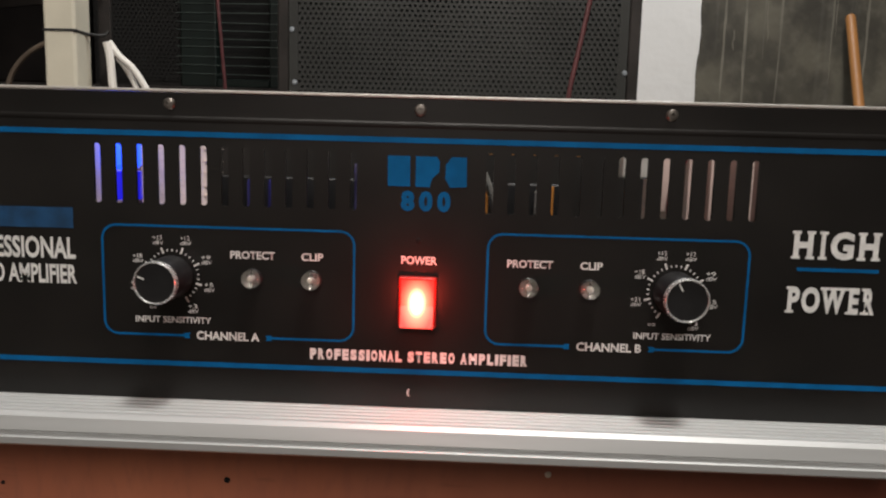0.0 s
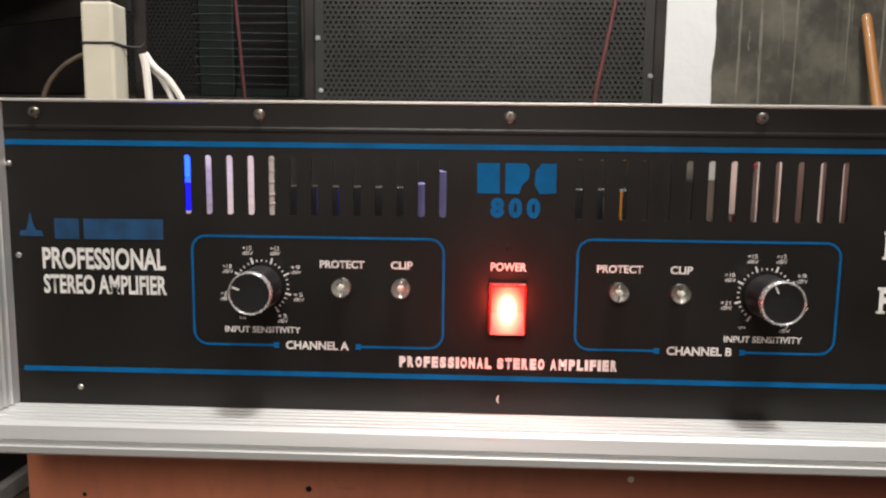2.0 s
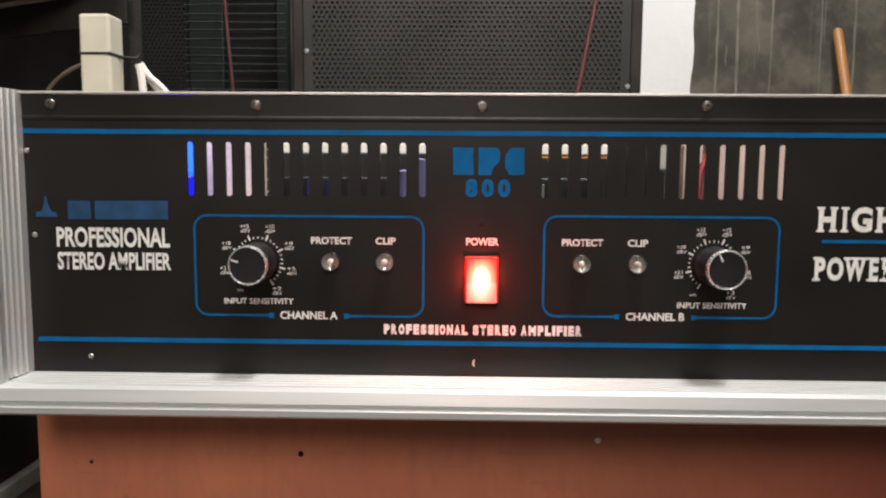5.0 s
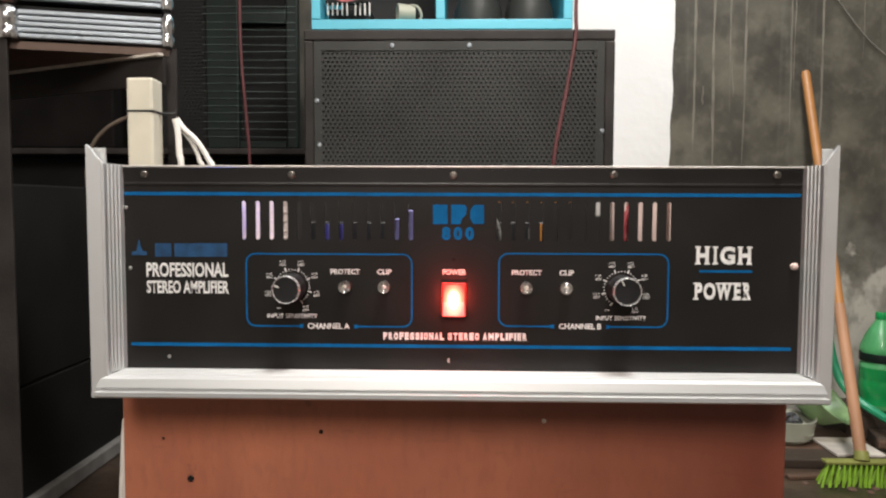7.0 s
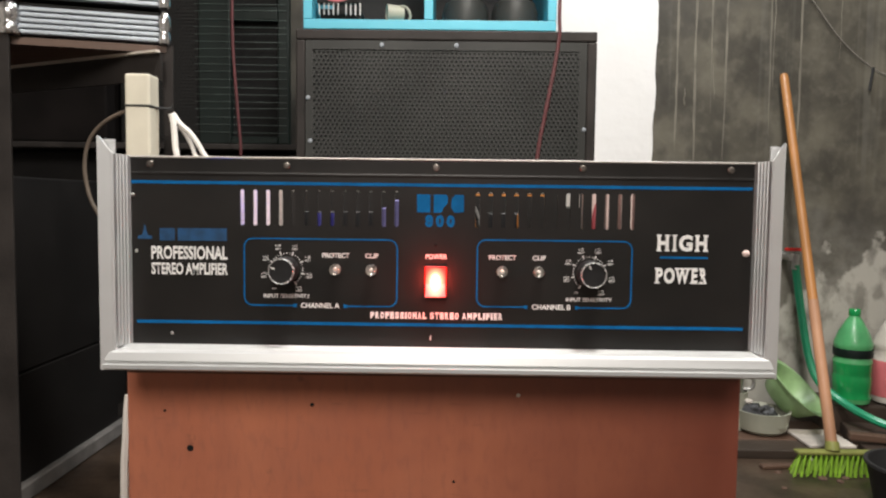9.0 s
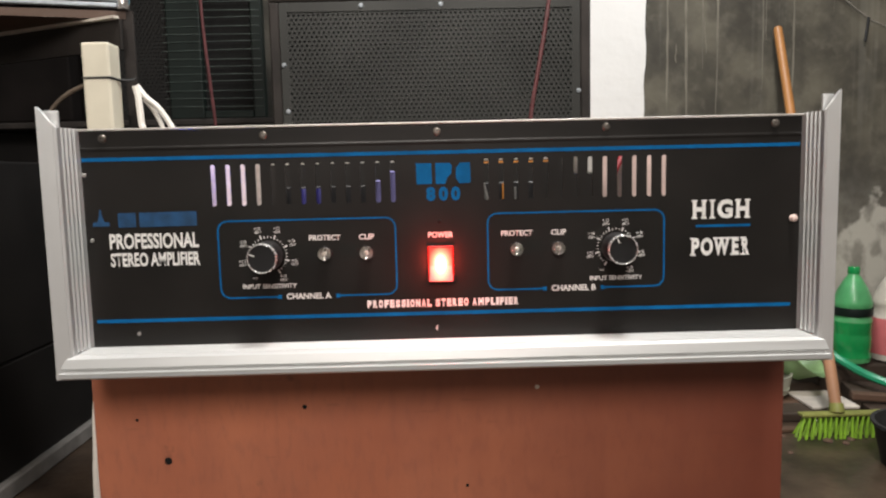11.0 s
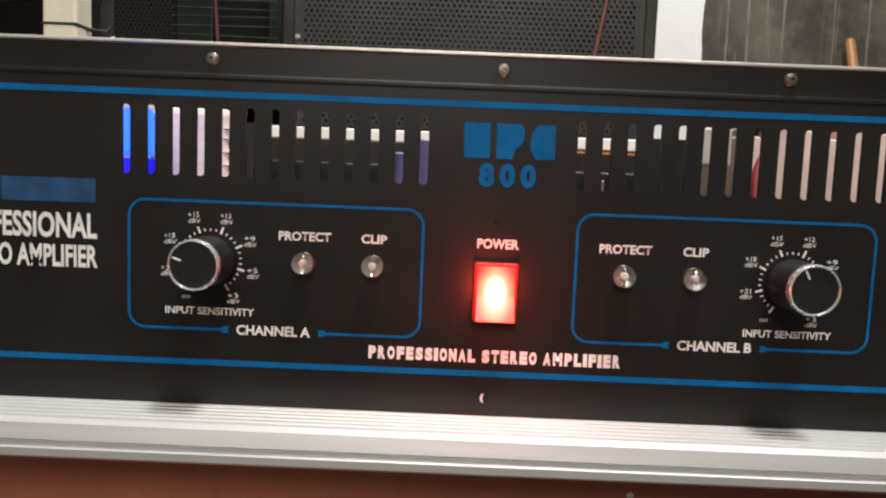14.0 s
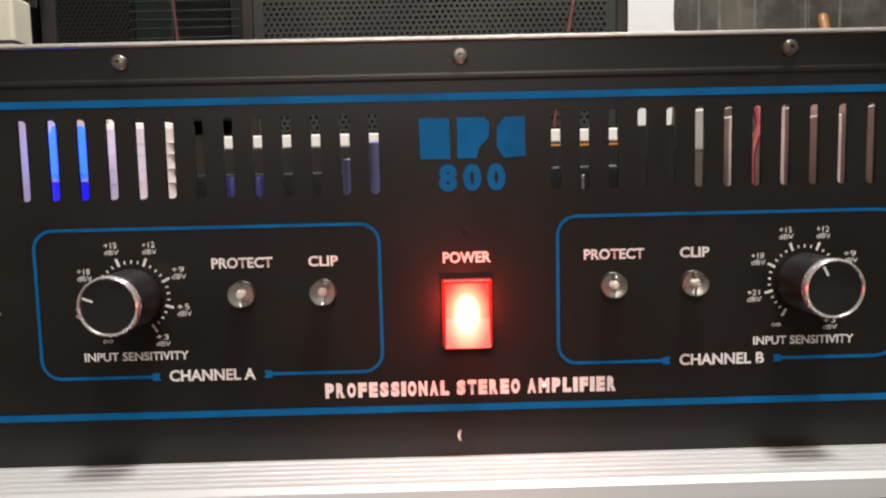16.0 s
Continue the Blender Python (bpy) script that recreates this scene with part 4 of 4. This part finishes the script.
for nm, z0, z1, lab in (("flight_case", 0.0345, 0.252, "flat black case at the bottom of a stack"), ("flight_case", 0.2545, 0.64, "tall black case resting on a flat one")):
    fc = thing(nm, (-1.2, 1.2, z0), lab, "case")
    part("body", box(-1.58, -0.83, 0.85, 1.595, z0, z1, 0.004), CAB_BLACK, fc)
    for yy in (0.9, 1.55):
        part("corner", box(-0.8305, -0.8285, yy, yy + 0.03, z0 + 0.01, z0 + 0.04, 0.0008), IRON, fc)
pl = thing("floor_plinth", (-1.2, 1.2, 0), "worn grey timber plinth under the black cases", "plinth")
part("board", box(-1.58, -0.815, 0.84, 1.69, 0.0, 0.034, 0.004), material("worn_grey_timber", (0.20, 0.19, 0.18), 0.6, 0, 0.3, 12, 0.2, 120), pl)

# ---- angle-iron stand with two silver amplifiers ----
stand = thing("iron_stand", (-0.5, 0.75, 0), "dark angle-iron stand with a plywood shelf", "stand")
R, Lf, Bk = Vector((-0.386, 0.775, 0)), Vector((-0.578, 0.722, 0)), Vector((-0.80, 0.93, 0))
Fb = Lf + Bk - R
ZS = 0.811


def leg(p, w):
    bm = box(p.x - w / 2, p.x + w / 2, p.y - 0.002, p.y + 0.002, 0, ZS, 0.0006)
    box(p.x - w / 2, p.x - w / 2 + 0.004, p.y + 0.0022, p.y + w, 0, ZS, 0.0006, bm)
    part("leg", bm, IRON, stand)


leg(R, 0.014)
leg(Lf + Vector((-0.018, -0.008, 0)), 0.050)
leg(Bk, 0.03)
leg(Fb, 0.03)
c = [R + Vector((0.006, 0, 0)), Lf, Fb, Bk]
bm = bmesh.new()
lo = [bm.verts.new((p.x, p.y, ZS - 0.010)) for p in c]
hi = [bm.verts.new((p.x, p.y, ZS)) for p in c]
for i in range(4):
    bm.faces.new((lo[i], lo[(i + 1) % 4], hi[(i + 1) % 4], hi[i]))
bm.faces.new(lo)
bm.faces.new(hi)
part("shelf_board", bm, PLY, stand, "brown plywood shelf")
for p, q in ((Lf, Fb), (Bk, Fb)):
    part("brace", beam((p.x, p.y, ZS - 0.030), (q.x, q.y, ZS - 0.030), 0.004, 0.034), IRON, stand)
part("brace", beam((-0.387, 0.754, ZS - 0.0325), (-0.80, 0.943, ZS - 0.0325), 0.004, 0.036), IRON, stand)
part("brace_lip", beam((-0.389, 0.747, ZS - 0.0125), (-0.80, 0.936, ZS - 0.0125), 0.008, 0.0030), PAPER, stand, "worn bright lip of the angle iron")

d = (R - Lf).normalized()
n = Vector((d.y, -d.x, 0))


def silver_unit(z0, name_label):
    """A slim amplifier with a ribbed silver front and chrome end posts."""
    u = thing("slim_amplifier", ((R.x + Lf.x) / 2, (R.y + Lf.y) / 2 + 0.1, z0), name_label, "amplifier", "amplifiers on the stand")
    yaw = math.atan2(d.y, d.x)
    ln = (R - Lf).length
    m = Matrix.Translation((Lf.x, Lf.y, z0)) @ Matrix.Rotation(yaw, 4, "Z")
    part("body", box(0.006, ln - 0.012, 0.006, 0.05, 0.003, 0.047, 0.002, turn=m), CAB_BLACK, u)
    for k in range(5):
        z = 0.0035 + k * 0.0075
        part("rib", box(0.012, ln - 0.008, -0.004, 0.0055, z, z + 0.0062, 0.0018, turn=m), DULL_ALU, u)
    for x, fat in ((0.004, 1.6), (ln - 0.004, 1.0)):
        post = [(0, 0), (0.0075, 0.0), (0.0085, 0.004), (0.0086, 0.010), (0.0072, 0.014), (0.0070, 0.018), (0.0086, 0.023), (0.0088, 0.030), (0.0075, 0.038), (0.004, 0.043), (0, 0.044)]
        part("end_post", lathe([(q * fat, h) for q, h in post], m @ Vector((x, -0.003, 0.0012)), n=16), CHROME, u, "knobbly chrome end post", True)


silver_unit(ZS + 0.0002, "slim amplifier with a ribbed silver front on the stand")
silver_unit(ZS + 0.049, "slim silver-ribbed amplifier stacked on another one")

strip = thing("extension_strip", (-0.405, 0.72, 0.3), "cream plastic extension strip tied upright to the stand", "extension strip")
part("body", box(-0.4210, -0.3875, 0.715, 0.747, 0.30, 0.763, 0.003), CREAM, strip)
bm = box(-0.4218, -0.3867, 0.7142, 0.7478, 0.7195, 0.7222, 0.0006)
part("tie", bm, RUBBER, strip, "black cable tie")
cable("tie_tail", [(-0.391, 0.730, 0.7210), (-0.381, 0.742, 0.7205), (-0.374, 0.75, 0.722), (-0.371, 0.752, 0.727)], 0.0016, RUBBER, strip)
cable("white_cable", [(-0.3735, 0.752, 0.715), (-0.371, 0.753, 0.70), (-0.369, 0.753, 0.67), (-0.366, 0.752, 0.62), (-0.365, 0.75, 0.3), (-0.36, 0.74, 0.006)], 0.0042, WHITE_PVC, None, "thick white mains cable hanging by the stand", "cable")
cable("white_cable", [(-0.3735, 0.757, 0.716), (-0.364, 0.759, 0.702), (-0.350, 0.763, 0.688), (-0.336, 0.765, 0.665), (-0.326, 0.765, 0.64), (-0.320, 0.765, 0.55), (-0.33, 0.765, 0.2), (-0.34, 0.765, 0.006)], 0.0036, WHITE_PVC, None, "thick white mains cable in a bend by the stand", "cable")
cable("white_cable", [(-0.368, 0.764, 0.70), (-0.357, 0.766, 0.685), (-0.347, 0.767, 0.66), (-0.343, 0.767, 0.62), (-0.345, 0.767, 0.3), (-0.35, 0.767, 0.006)], 0.003, WHITE_PVC, None, "white cable behind a thicker one", "cable")
cable("dark_cable", [(-0.42, 0.8, 0.735), (-0.457, 0.8, 0.724), (-0.49, 0.8, 0.707), (-0.512, 0.8, 0.68), (-0.519, 0.8, 0.642), (-0.512, 0.8, 0.60), (-0.497, 0.8, 0.57), (-0.46, 0.8, 0.50), (-0.42, 0.8, 0.3), (-0.4, 0.8, 0.006)], 0.0030, material("dull_tan_cable", (0.10, 0.075, 0.055), 0.6, 0, 0.2, 40, 0.05, 300), None, "dull brown cable looped under the stand", "cable")
cable("red_cable", [(-0.512, 1.5, 1.5), (-0.516, 1.5, 1.1), (-0.514, 1.5, 0.95), (-0.503, 1.5, 0.80), (-0.497, 1.5, 0.69), (-0.5, 1.5, 0.4), (-0.5, 1.5, 0.006)], 0.0034, RED_WIRE, None, "dark red cable hanging before the window", "cable")
cable("white_cable", [(-0.264, 0.37, 0.429), (-0.2655, 0.37, 0.415), (-0.267, 0.37, 0.39), (-0.269, 0.37, 0.35), (-0.27, 0.37, 0.2), (-0.27, 0.37, 0.006)], 0.0036, WHITE_PVC, None, "white cable end standing beside the wooden box", "cable")

# ---- broom, tap, hose and the wet corner ----
broom = thing("push_broom", (0.87, 1.34, 0), "push broom with an orange wooden handle and lime green bristles", "broom")
SHAFT = Vector((0.05, 0.43, 0.933)).normalized()
FOOT = Vector((0.877, 1.345, 0.052))
part("handle", lathe([(0, 0), (0.0113, 0), (0.0113, 0.64), (0.0095, 0.648), (0, 0.65)], FOOT + SHAFT * 0.355, SHAFT, 20), HANDLE_WOOD, broom, "orange varnished handle", True)
part("lower_handle", lathe([(0, 0), (0.0124, 0), (0.0122, 0.353), (0.0115, 0.3548), (0, 0.3548)], FOOT, SHAFT, 20), material("worn_pinkish_wood", (0.36, 0.185, 0.10), 0.6, 0, 0.25, 14, 0.2, 160, (1, 1, 0.15)), broom, "worn paler lower handle", True)
OLIVE = material("olive_green_plastic", (0.22, 0.23, 0.06), 0.5, 0, 0.2, 30, 0.05, 300)
part("head", box(0.795, 0.985, 1.333, 1.357, 0.047, 0.054, 0.002), OLIVE, broom, "dusty olive green head")
part("socket", lathe([(0.0155, 0), (0.0155, 0.008), (0.0140, 0.020), (0, 0.020)], (0.877, 1.345, 0.054), (0.06, 0.3, 0.95), 16), OLIVE, broom, "", True)
rng = random.Random(4)
for row in range(3):
    for k in range(16):
        bx = 0.801 + k * 0.0118 + 0.004 * row
        by = 1.3365 + row * 0.0080
        lean = -0.012 + rng.uniform(-0.003, 0.003) - (0.006 if k < 2 else 0)
        bm = bmesh.new()
        for h in range(5):  # bristles of one tuft
            a = h * math.tau / 5 + k
            top = Vector((bx + 0.0010 * math.cos(a), by + 0.0010 * math.sin(a), 0.0462))
            tip = Vector((bx + lean + 0.0022 * math.cos(a), by - 0.016 + 0.012 * row + 0.0026 * math.sin(a), 0.001 + rng.uniform(0, 0.003)))
            one = bmesh.ops.create_cone(bm, cap_ends=True, segments=4, radius1=0.0011, radius2=0.0009, depth=(tip - top).length)["verts"]
            bmesh.ops.transform(bm, verts=one, matrix=Matrix.Translation((top + tip) / 2) @ (tip - top).to_track_quat("Z", "Y").to_matrix().to_4x4())
        part("tuft", bm, LIME, broom)

tap = thing("wall_tap", (0.95, 1.75, 0.46), "small wall tap with a red lever", "tap")
part("spout", lathe([(0, 0), (0.010, 0), (0.012, 0.012), (0.010, 0.03), (0.011, 0.07), (0, 0.07)], (0.955, 1.80, 0.462), (0, -1, 0), 16), STEEL, tap, "", True)
part("outlet", lathe([(0, 0), (0.009, 0), (0.010, 0.04), (0, 0.04)], (0.965, 1.735, 0.428), (0, 0, 1), 16), STEEL, tap, "", True)
part("lever", box(0.94, 0.985, 1.735, 1.75, 0.478, 0.487, 0.002), RED_PLASTIC, tap, "red lever")
cable("garden_hose", [(0.966, 1.735, 0.440), (0.972, 1.735, 0.40), (0.984, 1.72, 0.29), (0.996, 1.70, 0.19), (1.010, 1.67, 0.132), (1.045, 1.62, 0.092), (1.084, 1.52, 0.068), (1.18, 1.45, 0.05), (1.4, 1.40, 0.0115)], 0.0105, HOSE, None, "green garden hose running from the tap", "hose")

ledge = thing("dark_plank", (1.2, 1.62, 0), "wet dark plank lying on the floor by the wall", "plank")
part("board", box(1.04, 1.6, 1.52, 1.60, 0.0, 0.035, 0.004, turn=Matrix.Translation((1.2, 1.56, 0)) @ Matrix.Rotation(radians(-14), 4, "Z") @ Matrix.Translation((-1.2, -1.56, 0))), DARK_WOOD, ledge)
ledge2 = thing("dark_plank", (1.3, 1.72, 0), "wet dark timber along the foot of the wall", "plank")
part("board", box(1.0, 1.9, 1.64, 1.78, 0.0, 0.075, 0.006), DARK_WOOD, ledge2)


def bottle(x, y, z, mat, label_mat, text, cap_mat, low, high, fill_mat=None):
    """A fat soft-drink bottle with a sleeve from low to high and, where given, the part below it filled."""
    b = thing("plastic_bottle", (x, y, z), text, "bottle")
    prof = [(0, 0.004), (0.034, 0), (0.045, 0.006), (0.0475, 0.02), (0.0455, 0.036), (0.0475, 0.044), (0.0475, 0.075), (0.0460, 0.080), (0.0475, 0.085), (0.0475, 0.118), (0.0450, 0.124), (0.0450, 0.148), (0.0475, 0.154), (0.0470, 0.165), (0.036, 0.195), (0.021, 0.222), (0.0145, 0.232), (0.0135, 0.240), (0, 0.240)]
    part("body", lathe(prof, (x, y, z), n=32), mat, b, "", True)
    if fill_mat:
        part("filled_part", lathe([(0.0480, 0.018), (0.0460, 0.036), (0.0480, 0.044), (0.0480, 0.075), (0.0465, 0.080), (0.0480, 0.085), (0.0480, 0.112)], (x, y, z), n=32), fill_mat, b, "darker green filled part", True)
    part("label", lathe([(0.0479, low), (0.0484, low + 0.002), (0.0484, high - 0.002), (0.0479, high)], (x, y, z), n=32), label_mat, b, "", True)
    part("cap", lathe([(0.0140, 0.236), (0.0148, 0.238), (0.0148, 0.252), (0.013, 0.255), (0, 0.255)], (x, y, z), n=20), cap_mat, b, "", True)


HAZY_GREEN = material("hazy_green_plastic", (0.08, 0.34, 0.13), 0.35, 0, 0.25, 14, 0.05, 80, (1, 1, 1), None, 0.2)
bottle(1.098, 1.67, 0.0755, HAZY_GREEN, GREEN_PAINT, "half-full green plastic bottle beside the hose", GREEN_PET, 0.128, 0.150, GREEN_PET)
bottle(1.205, 1.67, 0.0755, PAPER, PINK, "pale plastic bottle with a wide pink label", PINK, 0.022, 0.118)

deck = thing("low_board", (0.84, 1.56, 0), "low worn brown wooden board on the wet floor under the bowl", "board")
for k, (y0, y1) in enumerate(((1.436, 1.512), (1.515, 1.592), (1.595, 1.672))):
    part("plank", box(0.66 + 0.006 * k, 0.997, y0, y1, 0.0, 0.0215 + 0.0004 * k, 0.003), PLY if k else DARK_WOOD, deck)
bowl = thing("plastic_bowl", (0.822, 1.58, 0.0225), "cream plastic bowl with scrubbing things in it on a low board", "bowl")
part("body", lathe([(0, 0.002), (0.045, 0), (0.058, 0.01), (0.066, 0.05), (0.068, 0.058), (0.064, 0.058), (0.055, 0.014), (0, 0.010)], (0.822, 1.58, 0.0225), n=36), BOWL_CREAM, bowl, "", True)
rng = random.Random(11)


def lump(at, size, squash, rough):
    """A crumpled handful."""
    bm = bmesh.new()
    bmesh.ops.create_icosphere(bm, subdivisions=3, radius=size)
    for v in bm.verts:
        v.co *= 1 + rng.uniform(-rough, rough)
        v.co.z *= squash
    bmesh.ops.translate(bm, verts=bm.verts, vec=at)
    return bm


SCRUB = material("dark_steel_wool", (0.07, 0.072, 0.075), 0.5, 0.4, 0.6, 160, 0.5, 500)
for at, size, words in (((0.795, 1.565, 0.072), 0.030, "crumpled dark scrubbing pad in the bowl"), ((0.838, 1.592, 0.066), 0.024, "small grey steel wool pad in the bowl")):
    pad = thing("scrubbing_pad", at, words, "pad")
    part("wool", lump(at, size, 0.8, 0.22), SCRUB, pad)
scrap = thing("soap_piece", (0.80, 1.545, 0.10), "small white piece of soap on the scrubbing pad", "soap")
part("piece", lump((0.783, 1.575, 0.101), 0.011, 0.55, 0.12), PAPER, scrap)
dish = thing("small_dish", (0.9, 1.55, 0.011), "pale dish leaning in the bowl", "dish")
part("body", lathe([(0, 0.0), (0.018, 0.001), (0.035, 0.012), (0.034, 0.014), (0.017, 0.004), (0, 0.003)], (0.838, 1.556, 0.050), (0.25, -0.35, 0.9), 24), BOWL_CREAM, dish, "", True)
basin = thing("green_basin", (0.93, 1.62, 0.06), "pale green plastic basin leaning on the bowl", "basin")
part("body", lathe([(0, 0.0), (0.050, 0.001), (0.058, 0.006), (0.083, 0.055), (0.092, 0.058), (0.092, 0.061), (0.081, 0.059), (0.054, 0.010), (0, 0.006)], (0.890, 1.630, 0.088), (0.52, -0.36, 0.66), 40), PALE_GREEN, basin, "", True)
board = thing("white_board", (0.96, 1.5, 0), "dirty white offcut of board lying on the low board", "board")
part("sheet", box(0.880, 0.993, 1.45, 1.575, 0.0225, 0.030, 0.002), PAPER, board)
bucket = thing("black_bucket", (0.93, 1.17, 0), "dark rubber bucket standing near the broom", "bucket")
part("body", lathe([(0, 0.002), (0.075, 0), (0.092, 0.078), (0.097, 0.082), (0.097, 0.088), (0.090, 0.088), (0.072, 0.006), (0, 0.006)], (0.955, 1.17, 0), n=36), RUBBER, bucket, "", True)
cable("wall_wire", [(0.90, 1.792, 1.33), (0.99, 1.792, 1.20), (1.09, 1.792, 1.07), (1.17, 1.792, 1.0), (1.24, 1.793, 0.965), (1.45, 1.793, 0.90)], 0.0014, PALE_WIRE, None, "thin pale wire strung along the wall", "wire")
nail = thing("wall_nail", (1.18, 1.79, 0.96), "bent black nail in the wall", "nail")
part("shank", beam((1.185, 1.789, 0.99), (1.175, 1.785, 0.925), 0.006, 0.006, 0.001), RUBBER, nail)

for a, b, w, h, text in (((1.02, 1.472, 0.012), (1.38, 1.424, 0.012), 0.052, 0.022, "rough dark brown plank lying on the wet floor"), ((0.73, 1.372, 0.005), (0.90, 1.392, 0.005), 0.02, 0.01, "thin pale lath lying on the wet floor"), ((1.0, 1.50, 0.040), (1.35, 1.42, 0.030), 0.025, 0.018, "dark stick lying across a plank")):
    st = thing("wood_stick", a, text, "stick")
    part("shaft", beam(a, b, w, h, 0.003), PLY if w < 0.03 else DARK_WOOD, st)
for k in range(14):
    gx, gy = rng.uniform(0.72, 0.95), rng.uniform(1.2, 1.5)
    gr = rng.uniform(0.004, 0.011)
    gb = thing("floor_scrap", (gx, gy, 0), "small pale scrap lying on the wet floor", "scrap", "scraps on the floor")
    part("chip", lathe([(0, 0), (gr, 0.0005), (gr * 0.8, gr * 0.35), (gr * 0.3, gr * 0.5), (0, gr * 0.5)], (gx, gy, 0), (rng.uniform(-0.1, 0.1), 0, 1), 6), PAPER if k % 3 == 0 else PLY, gb)

tub = thing("grey_tub", (0.745, 1.61, 0.0232), "grey plastic tub behind the wooden box", "tub")
part("body", lathe([(0, 0), (0.040, 0), (0.048, 0.10), (0.046, 0.10), (0.038, 0.004), (0, 0.004)], (0.745, 1.61, 0.0232), n=24), BOWL_CREAM, tub, "", True)
mug = thing("enamel_mug", (0.748, 1.62, 0.02), "grey enamel mug standing in the tub", "mug")
part("body", lathe([(0, 0), (0.030, 0), (0.033, 0.14), (0.031, 0.14), (0.028, 0.003), (0, 0.003)], (0.748, 1.61, 0.0275), n=24), STEEL, mug, "", True)
cable("handle", [(0.779, 1.605, 0.158), (0.80, 1.60, 0.156), (0.806, 1.60, 0.141), (0.798, 1.60, 0.127), (0.779, 1.605, 0.125)], 0.005, CUP, mug)
